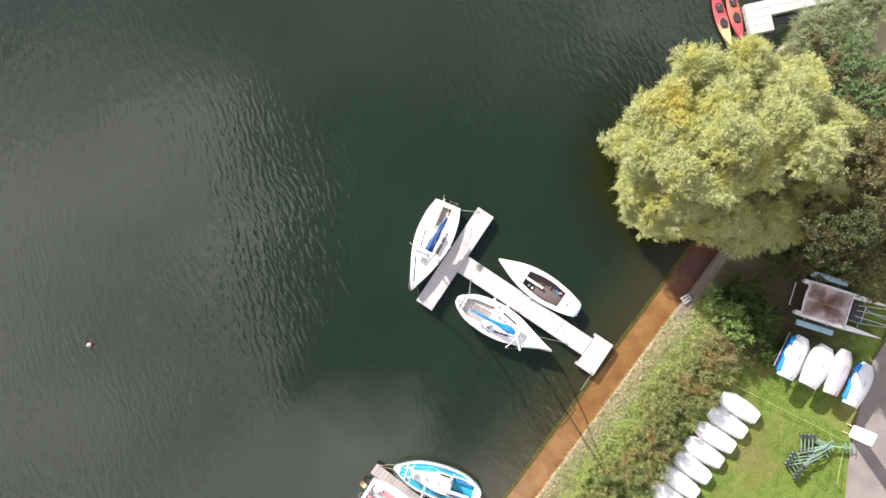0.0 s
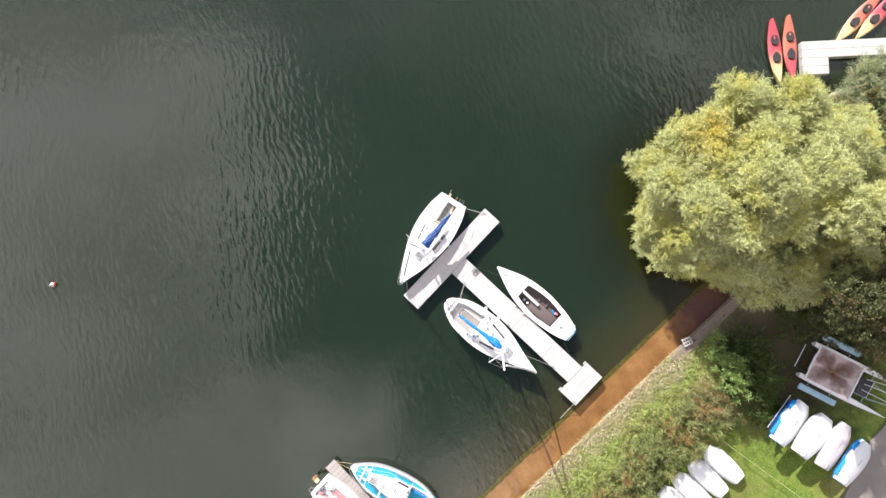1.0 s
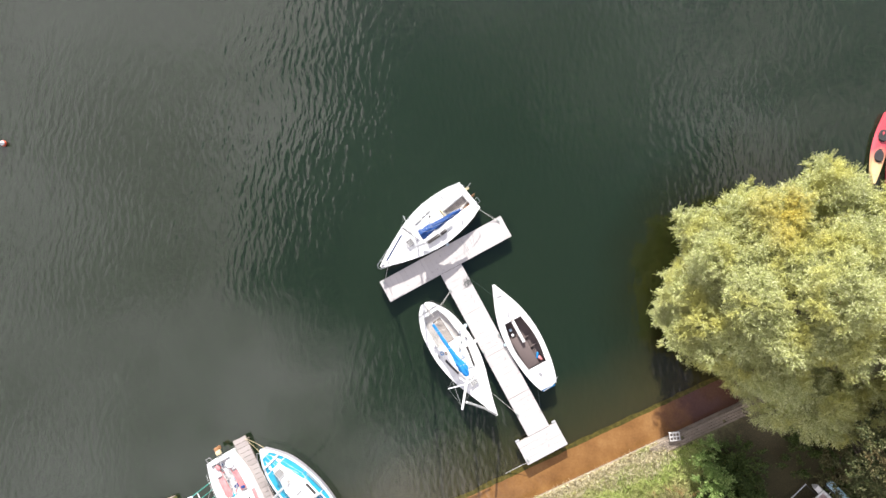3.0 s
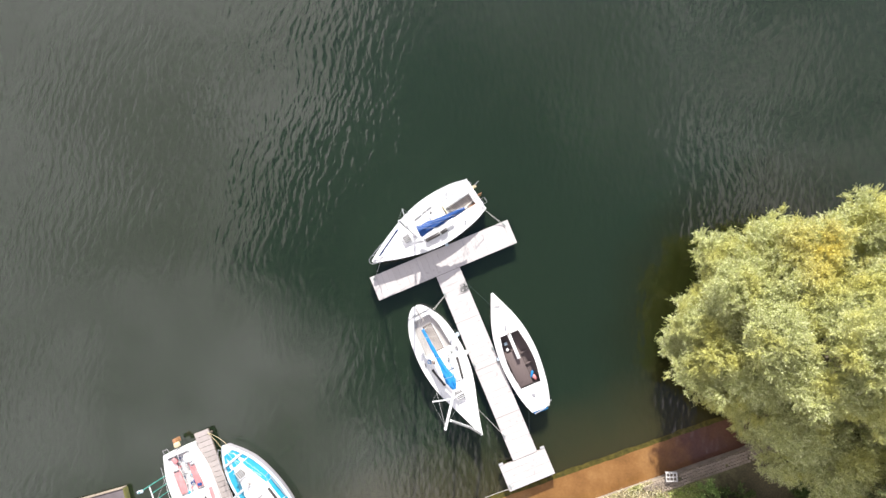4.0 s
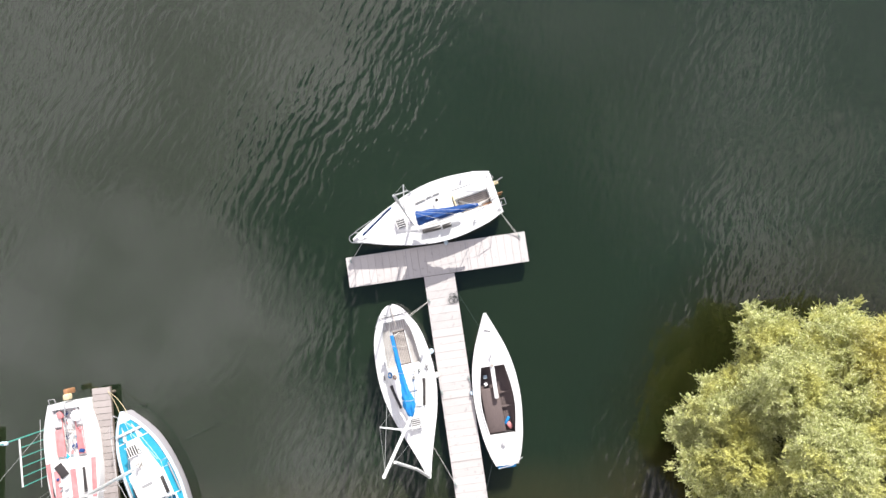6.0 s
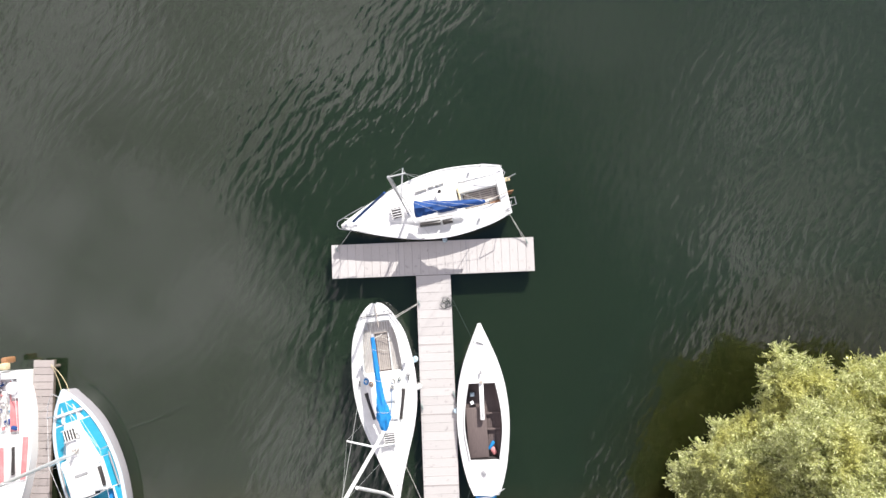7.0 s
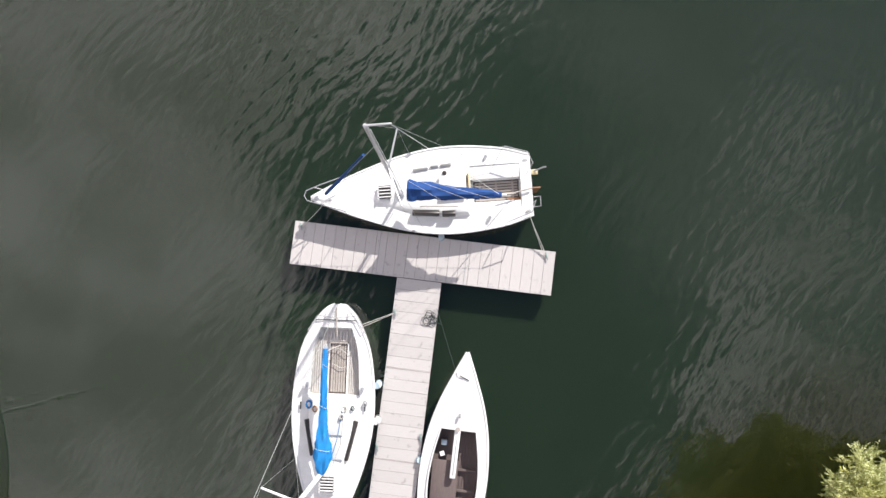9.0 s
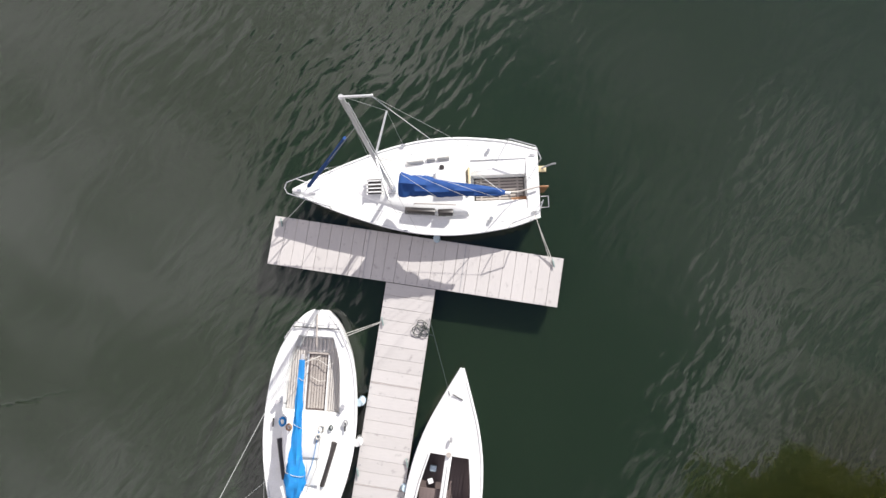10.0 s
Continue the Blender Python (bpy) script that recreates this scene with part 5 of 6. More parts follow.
B1, B2, B3, B4 = ((-5.20, -1.01), (-2.845, 4.55)), ((3.69, -4.80), (-2.28, -1.55)), ((0.43, 1.01), (5.38, -2.28)), ((-6.32, -12.21), (-0.76, -13.90))
rope_thing("mooring_line", sag(boat_pt(*B1, .1, .78, .92), dock_pt(-1.1, 3.4), .03), .008, M_ROPE, "pale mooring line from stern to dock cleat")
rope_thing("mooring_line", sag(boat_pt(*B1, .1, .72, .92), dock_pt(-1.05, 3.36), .05), .008, M_ROPE, "pale mooring line from stern to dock cleat")
rope_thing("mooring_line", sag(boat_pt(*B1, 5.6, .2, 1.05), dock_pt(-1.1, -3.42), .04), .008, M_ROPE, "pale mooring line from bow to dock cleat")
rope_thing("mooring_line", sag(boat_pt(*B2, .55, .62, .86), dock_pt(.95, -.56), .03), .008, M_ROPE, "pale mooring line from stern to dock cleat")
rope_thing("mooring_line", sag(boat_pt(*B2, .6, .66, .86), dock_pt(.98, -.58), .06), .008, M_ROPE, "pale mooring line from stern to dock cleat")
rope_thing("mooring_line", sag(boat_pt(*B2, 5.6, .38, .95), dock_pt(8.2, -.55), .05), .008, M_ROPE, "pale mooring line from bow to dock cleat")
rope_thing("mooring_line", sag(boat_pt(*B3, 5.25, .2, .8), dock_pt(.7, .58), .05), .007, M_DKROPE, "thin dark mooring line from bow to dock")
rope_thing("mooring_line", sag(boat_pt(*B3, .3, .5, .66), dock_pt(8.6, .6), .08), .009, M_DKROPE, "thin mooring line from stern to dock")
rope_thing("mooring_line", sag(dock_pt(10.6, -1.25), (5.6, -7.4, .02), .03), .010, M_ROPE, "pale line from dock into the shallows")
jet = pose(-7.70, -12.53, 0, 0, 0, -35.4)
rope_thing("mooring_line", sag(boat_pt(*B4, 5.6, -.12, .80), jet @ Vector((.15, .3, .45)), .16), .009, M_CREAM, "yellowish mooring line from bow to jetty")
rope_thing("mooring_line", sag(boat_pt(*B4, 5.0, .33, .74), jet @ Vector((.2, .32, .45)), .20), .009, M_CREAM, "yellowish mooring line from bow to jetty")


def rope_coil():
    rng = random.Random(3)
    pts = []
    for i in range(72):
        q = i * 0.30
        r = 0.115 + 0.085 * math.sin(i * 0.47) + rng.uniform(-.02, .02)
        pts.append((r * math.cos(q) * 1.3, r * math.sin(q), 0.012 + 0.0006 * i))
    pts += [(.2, .1, .02), (.26, .2, .02), (.3, .22, .0)]
    ob = new("rope_coil", mesh_of("rope_coil", tube(bmesh.new(), pts, .010, 5), M_DKROPE, True))
    ob.matrix_basis = DOCK @ pose(1.0, .42, DECK_Z + .004, 0, 0, 30) @ Matrix.Diagonal((.85, 1.0, 1.0, 1.0))
    tagged(ob, "tangled dark green rope lying on dock planks", "rope")


rope_coil()


def railing():
    t = thing("railing", pose(0, 0, 0), "teal steel railing with white top rail beside the jetty", "railing")
    a, b = Vector((-8.0, -15.45, 0)), Vector((-6.5, -16.5, 0))
    part("top_rail", tube(bmesh.new(), [a + Vector((0, 0, 1.6)), b + Vector((0, 0, 1.6))], .028, 8), M_GEL, t, "white top rail")
    for i in range(6):
        p = a.lerp(b, i / 5)
        part("post", tube(bmesh.new(), [p + Vector((0, 0, -.4)), p + Vector((0, 0, 1.6 if i else 2.5))], .02 if i else .028, 8), M_TEAL, t)
    part("lamp_hood", box(bmesh.new(), (a.x, a.y, 2.35), (.28, .14, .12), rz=50, bevel=.04), M_FENDER, t)


railing()


def buoy():
    t = thing("mooring_buoy", pose(-27.6, -4.81, 0, 6, 4, 20), "small orange-red and white mooring buoy floating on lake", "buoy")
    bm = bmesh.new()
    bmesh.ops.create_uvsphere(bm, u_segments=16, v_segments=10, radius=.17)
    bmesh.ops.translate(bm, verts=bm.verts, vec=(0, 0, .08))
    part("float", bm, M_BUOY, t)
    part("band", tube(bmesh.new(), [(0, 0, .14), (0, 0, .42)], .155, 16, .03), M_GEL, t)
    part("eye", tube(bmesh.new(), [(.07 * math.cos(q), 0, .46 + .04 * math.sin(q)) for q in np.linspace(-.6, 3.8, 10)], .015, 6), M_STEEL, t)


buoy()


# ---------------- vegetation ----------------
def leaf_cloud(name, lobes, per_m2, leaf, material, seed, tuft=12, sprig=9, stalk=0.7, up=0.35, fan=0.45, deep=0.25, slim=0.2, three=False, top=0.85):
    """Plumes that stand out of the upper shell of many lobes (x, y, z, rx, ry, rz): lobes > tufts > sprigs > leaves; one mesh."""
    rng = np.random.default_rng(seed)
    P, D = [], []
    for x, y, z, rx, ry, rz in np.array(lobes, float):
        area = 4 * math.pi * (((rx * ry) ** 1.6 + (rx * rz) ** 1.6 + (ry * rz) ** 1.6) / 3) ** (1 / 1.6) * .55
        n = max(5, int(area * per_m2))
        v = rng.normal(size=(n, 3))
        v[:, 2] = np.where(rng.random(n) < top, np.abs(v[:, 2]), v[:, 2])
        v /= np.linalg.norm(v, axis=1)[:, None]
        r = 1 - deep * rng.random(n) ** 1.5
        P.append(np.array([x, y, z]) + v * np.array([rx, ry, rz]) * r[:, None])
        D.append(v + np.array([0, 0, up]) + 0.3 * rng.normal(size=(n, 3)))
    P, D = np.concatenate(P), np.concatenate(D)
    n = len(P)
    d = D[:, None, :] / np.linalg.norm(D, axis=1)[:, None, None] + fan * rng.normal(size=(n, tuft, 3))
    d /= np.linalg.norm(d, axis=2)[..., None]
    ln = stalk * (0.55 + 0.6 * rng.random((n, tuft, 1)))
    p0 = P[:, None, :] - d * stalk * .45 + 0.08 * stalk * rng.normal(size=(n, tuft, 3))
    P, D, ln = p0.reshape(-1, 1, 3), d.reshape(-1, 1, 3), ln.reshape(-1, 1, 1)
    n = len(P)
    u = ((np.arange(sprig) + 0.6) / sprig)[None, :, None]
    base = P + D * u * ln
    ld = D * 0.9 + 0.55 * rng.normal(size=(n, sprig, 3))
    ld /= np.linalg.norm(ld, axis=2)[..., None]
    sz = leaf * (0.6 + 0.8 * rng.random((n, sprig, 1)))
    sd = np.cross(ld, rng.normal(size=(n, sprig, 3)))
    sd /= np.linalg.norm(sd, axis=2)[..., None] + 1e-9
    q = np.stack([base, base + ld * sz * .45 + sd * sz * slim, base + ld * sz, base + ld * sz * .45 - sd * sz * slim], 2).reshape(-1, 3)
    if three:      # slim leaves: a single pointed face each
        q = np.stack([base - sd * sz * slim, base + sd * sz * slim, base + ld * sz], 2).reshape(-1, 3)
    me = bpy.data.meshes.new(name)
    quads(me, q, np.arange(len(q)).reshape(-1, 3 if three else 4))
    me.materials.append(material)
    return me


def dome_lobes(cx, cy, z0, R, top, n, seed, size=(1.1, 2.0), squash=1.0, ry=None, kvar=(.86, 1.04)):
    """Lobes spread over a dome: the bulges of a crown."""
    rng = random.Random(seed)
    out = []
    for i in range(n):
        f = (i + .5) / n
        el = math.asin(f ** 0.85)
        az = i * 2.39996 + rng.uniform(-.35, .35)
        s = rng.uniform(*size)
        k = rng.uniform(*kvar)
        x = cx + (R - s * .8) * k * math.cos(el) * math.cos(az)
        y = cy + ((ry or R) - s * .8) * k * math.cos(el) * math.sin(az)
        z = z0 + (top - z0 - s * .7) * k * math.sin(el)
        out.append((x, y, max(z, z0 - .4), s, s * rng.uniform(.8, 1.1), s * rng.uniform(.65, .9) * squash))
    return out


def limb(bm, a, b, r0, r1, rng, n=5):
    a, b = Vector(a), Vector(b)
    pts = [a.lerp(b, i / n) + Vector((rng.uniform(-1, 1), rng.uniform(-1, 1), rng.uniform(-.5, .5))) * (0.12 if 0 < i < n else 0) for i in range(n + 1)]
    tube(bm, pts, r0, 8, r1)


M_BARK = worn("grey_brown_bark", (0.12, 0.095, 0.07), (0.05, 0.045, 0.035), 0.95, 6, 0.7, 30, 0.8)
M_WILLOW = leaf_mat("willow_leaf", [(0, (0.235, 0.275, 0.09)), (0.5, (0.48, 0.50, 0.195)), (1, (0.76, 0.76, 0.47))], (0.56, 0.535, 0.15), 0.6, 0.14, ((9.8, 9.6, 6.2), 1.8, (0.82, 0.68, 0.15)))
M_OLIVE = leaf_mat("olive_leaf", [(0, (0.115, 0.12, 0.05)), (0.6, (0.22, 0.21, 0.09)), (1, (0.42, 0.375, 0.20))], (0.23, 0.185, 0.085), 0.5)
# olive leaf again, with the willow's shade put into its colour
M_SHADELEAF = leaf_mat("shade_dark_olive_leaf", [(0, (0.05, 0.065, 0.025)), (0.6, (0.095, 0.11, 0.042)), (1, (0.19, 0.185, 0.085))], (0.12, 0.085, 0.04), 0.6, 0.2)
M_REED = leaf_mat("grey_green_reed", [(0, (0.15, 0.19, 0.09)), (0.6, (0.36, 0.41, 0.22)), (1, (0.62, 0.63, 0.42))], (0.44, 0.36, 0.22), 0.9, spread=(0.56, 0.72))
M_SHRUB = leaf_mat("shrub_leaf", [(0, (0.075, 0.105, 0.036)), (0.55, (0.255, 0.295, 0.10)), (1, (0.56, 0.56, 0.26))], (0.44, 0.25, 0.12), 0.9, spread=(0.53, 0.68))
M_BRAMBLE = leaf_mat("bramble_leaf", [(0, (0.11, 0.14, 0.05)), (0.55, (0.30, 0.30, 0.13)), (1, (0.54, 0.48, 0.25))], (0.50, 0.25, 0.13), 1.5, spread=(0.49, 0.64))
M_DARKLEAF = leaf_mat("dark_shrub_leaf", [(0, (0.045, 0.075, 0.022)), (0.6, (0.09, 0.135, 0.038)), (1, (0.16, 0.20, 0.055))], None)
M_FRESH = leaf_mat("fresh_green_leaf", [(0, (0.12, 0.20, 0.05)), (0.6, (0.26, 0.37, 0.11)), (1, (0.42, 0.50, 0.20))], None)
M_GREENRED = leaf_mat("green_and_russet_leaf", [(0, (0.13, 0.22, 0.10)), (0.7, (0.26, 0.36, 0.16)), (1, (0.40, 0.45, 0.22))], (0.46, 0.24, 0.15), 0.9, spread=(0.54, 0.68))
M_GRASS = leaf_mat("pale_bank_grass", [(0, (0.24, 0.34, 0.07)), (0.5, (0.47, 0.54, 0.17)), (1, (0.70, 0.70, 0.36))], (0.52, 0.49, 0.23), 0.6)
M_LAWN = leaf_mat("lawn_grass", [(0, (0.12, 0.20, 0.02)), (0.6, (0.22, 0.32, 0.04)), (1, (0.34, 0.40, 0.08))], (0.30, 0.27, 0.08), 0.35)


def tree(name, x, y, lobes, height, trunk_r, mat, leaf, per, seed, label, inner=(), **kw):
    rng = random.Random(seed)
    t = thing(name, pose(0, 0, 0), label, "tree")
    bm = bmesh.new()
    fork = (x, y, height * .33)
    limb(bm, (x, y, 0.3), fork, trunk_r, trunk_r * .75, rng)
    for l in rng.sample(lobes, min(16, len(lobes))):
        limb(bm, fork, tuple(Vector(fork).lerp(Vector(l[:3]), .6)), trunk_r * .42, .03, rng)
    part("trunk", bm, M_BARK, t)
    me = leaf_cloud(name + "_crown", lobes, per, leaf, mat, seed, **kw)
    ob = new("crown", me)
    ob.parent = t
    if inner:
        ob = new("inner_foliage", leaf_cloud("inner_foliage", inner, 13.0, .12, mat, seed + 1, tuft=7, sprig=6, stalk=.45, deep=.9, slim=.28, top=.4))
        ob.parent = t
    return t


def crown_lobes(cx, cy, reach, tiers, seed):
    """Lobes of a crown whose reach depends on the bearing: tiers of (height, share of the reach, how many, size)."""
    rng = random.Random(seed)
    tab = [(a - 360, r) for a, r in reach] + list(reach) + [(a + 360, r) for a, r in reach]
    out = []
    for j, (z, share, n, size) in enumerate(tiers):
        for i in range(n):
            az = 360 * (i + .5 * (j % 2)) / n + rng.uniform(-6, 6)
            s = size * rng.uniform(.85, 1.15)
            r = max(0.0, lerp_table(tab, az) * share * rng.uniform(.96, 1.02) - s - .3) if share else 0.0
            out.append((cx + r * math.cos(radians(az)), cy + r * math.sin(radians(az)), z + rng.uniform(-.25, .25), s, s * rng.uniform(.9, 1.1), s * rng.uniform(.8, .95)))
    return out


REACH = [(20, 6.6), (48, 7.0), (81, 6.3), (110, 6.5), (125, 5.7), (140, 5.5), (151, 5.3), (165, 6.5), (172, 6.3), (181, 5.4), (190, 5.3), (200, 5.7), (214, 5.9), (228, 6.1), (243, 5.9), (256, 5.4), (270, 5.9), (284, 6.6), (305, 7.2), (320, 7.2), (340, 6.9)]
BOUGHS = [(7.8, 8.2, 2.3, 1.15), (9.3, 10.0, 2.6, 1.3), (9.8, 3.0, 2.7, 1.2), (9.0, 9.0, 4.4, 1.5), (8.6, 6.7, 4.9, 1.5), (9.2, 5.0, 3.4, 1.35), (8.45, 5.65, 1.5, 0.9), (8.6, 6.5, 2.4, 1.15), (8.6, 4.75, 2.2, 1.1), (10.9, 4.0, 5.0, 1.4), (10.2, 5.7, 6.3, 1.6), (10.4, 8.1, 5.4, 1.5), (10.2, 9.8, 5.2, 1.5), (11.7, 12.0, 4.5, 1.6), (14.4, 11.9, 5.0, 1.7), (17.2, 11.0, 4.4, 1.7), (8.9, 3.7, 1.1, 0.95), (12.4, 7.0, 7.9, 1.8), (11.5, 7.5, 6.0, 1.4), (12.1, 4.8, 6.5, 1.45), (13.8, 5.5, 6.8, 1.6), (12.7, 9.4, 6.3, 1.6), (15.0, 8.0, 7.0, 1.8), (16.4, 9.8, 6.1, 1.7), (16.7, 6.6, 7.1, 1.8), (18.2, 4.6, 4.6, 1.7), (13.2, 3.2, 5.2, 1.4), (15.5, 3.0, 4.5, 1.5), (18.9, 8.4, 4.6, 1.7)]


def plumed(boughs, seed):
    """Every bough carries a rosette of smaller plumes on its upper side."""
    rng = random.Random(seed)
    out = []
    for x, y, z, r in boughs:
        z -= .3 * r
        out.append((x, y, z - .25 * r, .62 * r, .62 * r, .55 * r))
        for i in range(15):
            el = radians((4, 34, 66)[i % 3] + rng.uniform(-12, 12))
            az = i * 2.39996 + rng.uniform(-.3, .3)
            s = r * rng.uniform(.22, .34)
            k = r * rng.uniform(.58, .80)
            out.append((x + k * math.cos(el) * math.cos(az), y + k * math.cos(el) * math.sin(az), z + .9 * k * math.sin(el), s, s, s * .9))
    return out


willow = plumed(BOUGHS, 5) + crown_lobes(13.1, 6.9, REACH, [(1.2, .86, 14, .8), (1.9, .95, 18, .8), (2.9, .98, 18, .8), (4.0, .96, 16, .8), (3.0, .70, 12, 1.2)], 11)
willow = [l for l in willow if l[1] > 2.3 or l[0] > 12.4 or l[2] < 4.2]      # the boughs over the ledge hang low
tree("willow_tree", 13.6, 6.2, willow, 7.0, .42, M_WILLOW, .075, 19.0, 21, "broad yellow-green willow tree leaning over the lake bank", tuft=9, sprig=12, stalk=.46, deep=.20, fan=.42, slim=.13, up=.3, three=True, top=.66, inner=[(x, y, z - .85 * r, .55 * r, .55 * r, .5 * r) for x, y, z, r in BOUGHS])
e1 = dome_lobes(21.2, 5.2, 1.5, 3.6, 6.8, 26, 12, (.8, 1.4), ry=4.2)
tree("olive_tree", 21.4, 5.0, e1, 5.2, .25, M_OLIVE, .13, 3.5, 22, "olive-brown broadleaf tree beside the willow", tuft=12, sprig=8, stalk=.6)
# the last four lobes are added to cast shade on the path
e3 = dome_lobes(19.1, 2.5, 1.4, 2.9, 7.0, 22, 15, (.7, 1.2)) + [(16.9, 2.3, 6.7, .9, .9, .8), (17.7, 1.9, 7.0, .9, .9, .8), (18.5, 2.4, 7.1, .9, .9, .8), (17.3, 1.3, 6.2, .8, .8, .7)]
tree("olive_tree", 18.9, 2.4, e3, 4.6, .18, M_SHADELEAF, .12, 4, 24, "slender olive tree, leaves coloured dark for the willow's shade", tuft=11, sprig=8, stalk=.55)
e2 = dome_lobes(22.4, 0.9, 1.2, 2.6, 6.2, 14, 14, (.7, 1.2))
tree("olive_tree", 22.6, 1.2, e2, 4.0, .18, M_OLIVE, .13, 3.5, 23, "low olive-brown tree with drying leaves", tuft=12, sprig=8, stalk=.6)


def shrub(name, lobes, mat, leaf, per, seed, label, category="shrub", kind="", **kw):
    ob = new(name, leaf_cloud(name, lobes, per, leaf, mat, seed, **kw))
    return tagged(ob, label, category, kind=kind)


def row_lobes(a, b, n, r, z, seed, wide=0.5, lift=(.7, 1.1)):
    rng = random.Random(seed)
    out = []
    for i in range(n):
        u = rng.random()
        s = rng.uniform(*r)
        nx, ny = -(b[1] - a[1]), b[0] - a[0]
        L = math.hypot(nx, ny)
        w = rng.uniform(-wide, wide)
        out.append((a[0] + u * (b[0] - a[0]) + w * nx / L, a[1] + u * (b[1] - a[1]) + w * ny / L, z * rng.uniform(*lift), s, s * rng.uniform(.8, 1.2), s * rng.uniform(.6, .9)))
    return out


shrub("hedge", row_lobes((13.45, -5.2), (4.35, -18.4), 100, (.35, .8), 1.05, 31, 1.25, (.45, 1.5)), M_SHRUB, .20, 8.0, 32, "dense tangled green and russet bramble hedge along bank", "hedge", "stuff", tuft=10, sprig=7, stalk=.5, up=.7, slim=.055, three=True)
shrub("bramble_bush", row_lobes((12.9, -4.1), (15.3, -5.4), 26, (.35, .6), 1.15, 71, .75), M_BRAMBLE, .13, 8.0, 72, "russet and green bramble bush at the hedge end", tuft=10, sprig=7, stalk=.5, up=.7, slim=.055, three=True)
shrub("bank_weeds", row_lobes((12.75, -3.6), (3.15, -16.4), 130, (.16, .34), .62, 61, .65), M_GRASS, .17, 26, 62, "tufts of weeds and long grass on the bank", "weeds", "stuff", tuft=8, sprig=6, stalk=.38, up=.9, slim=.05, three=True)
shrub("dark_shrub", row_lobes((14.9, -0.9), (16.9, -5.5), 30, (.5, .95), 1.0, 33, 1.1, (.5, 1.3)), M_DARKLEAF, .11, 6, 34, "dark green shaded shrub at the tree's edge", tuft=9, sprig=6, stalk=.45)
shrub("elder_shrub", [(13.5, -1.7, 1.4, .6, .5, .45), (13.9, -2.5, 1.7, .6, .6, .5), (14.4, -2.2, 1.6, .6, .6, .45), (14.3, -3.2, 1.9, .6, .6, .45), (14.9, -3.0, 1.6, .5, .55, .4), (14.9, -3.8, 1.7, .5, .45, .4), (13.4, -1.0, 1.2, .45, .4, .4), (16.5, -2.5, 1.3, .4, .4, .35)], M_FRESH, .11, 11, 35, "fresh green leafy elder shrub", tuft=9, sprig=7, stalk=.45)
shrub("reed_bank", row_lobes((17.9, 13.9), (27.0, 18.2), 64, (.4, .85), 1.1, 36, 1.0, (.5, 1.4)), M_REED, .22, 7, 37, "grey-green feathery reeds behind the kayak dock", "reeds", "stuff", tuft=10, sprig=8, stalk=.85, up=.7, slim=.05, three=True)
shrub("russet_shrub", row_lobes((20.3, 12.6), (25.5, 10.8), 26, (.7, 1.2), 1.9, 38, 1.5), M_GREENRED, .12, 6, 39, "green shrub with russet autumn leaves", tuft=9, sprig=6, stalk=.45)
shrub("scrub", row_lobes((17.5, 10.5), (20.5, 13.6), 16, (.7, 1.1), 1.5, 40, 1.4), M_OLIVE, .13, 5, 41, "olive scrub beneath the willow", sprig=6, stalk=.45)
shrub("scrub", row_lobes((20.8, 9.0), (25.8, 7.6), 26, (.7, 1.1), 1.5, 44, 1.6), M_OLIVE, .13, 5, 45, "olive-brown scrub with drying leaves behind the trees", sprig=6, stalk=.45)
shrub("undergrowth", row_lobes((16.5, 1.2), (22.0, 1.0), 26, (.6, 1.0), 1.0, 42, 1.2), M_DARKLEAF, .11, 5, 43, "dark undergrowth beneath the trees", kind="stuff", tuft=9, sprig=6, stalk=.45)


def blades(name, n, area, height, width, mat, seed, label):
    """Grass: single bent blades over the land where area(x, y) says so."""
    rng = np.random.default_rng(seed)
    x0, x1, y0, y1, test = area
    x, y = rng.uniform(x0, x1, n * 4), rng.uniform(y0, y1, n * 4)
    keep = test(x, y)
    x, y = x[keep][:n], y[keep][:n]
    n = len(x)
    z = np.maximum(land_z(x, y), .45)
    az, ln = rng.uniform(0, 2 * math.pi, n), height * (0.5 + rng.random(n))
    lean = rng.uniform(.4, .98, n)
    d = np.stack([np.cos(az) * lean, np.sin(az) * lean, np.sqrt(1 - .85 * lean ** 2)], 1) * ln[:, None]
    s = np.stack([-np.sin(az), np.cos(az), 0 * az], 1) * width
    p = np.stack([x, y, z - .01], 1)
    q = np.stack([p - s, p + s, p + d * .6 + s * .7, p + d + np.array([0, 0, -.15]) * ln[:, None]], 1).reshape(-1, 3)
    me = bpy.data.meshes.new(name)
    quads(me, q, np.arange(len(q)).reshape(-1, 4))
    me.materials.append(mat)
    tagged(new(name, me), label, "grass", kind="stuff")


def on_bank(x, y):
    d = shore_side(x, y)
    return (d > np.where(y > -3.5, .62, .35)) & (d < 3.0) & (y < -1.2)


def on_lawn(x, y):
    d = shore_side(x, y)
    return (d > 4.2) & (x < 21.0 + .035 * (y + 13.4)) & (y < -5.2 - .4 * np.sin(x))


def on_verge(x, y):
    d = shore_side(x, y)
    return (d > -.10) & (d < .95 + .30 * np.sin(x * 2.3) * np.sin(y * 1.7 + 1) + .25 * np.sin(x * .9 + y * .6)) & (y < -2.2)


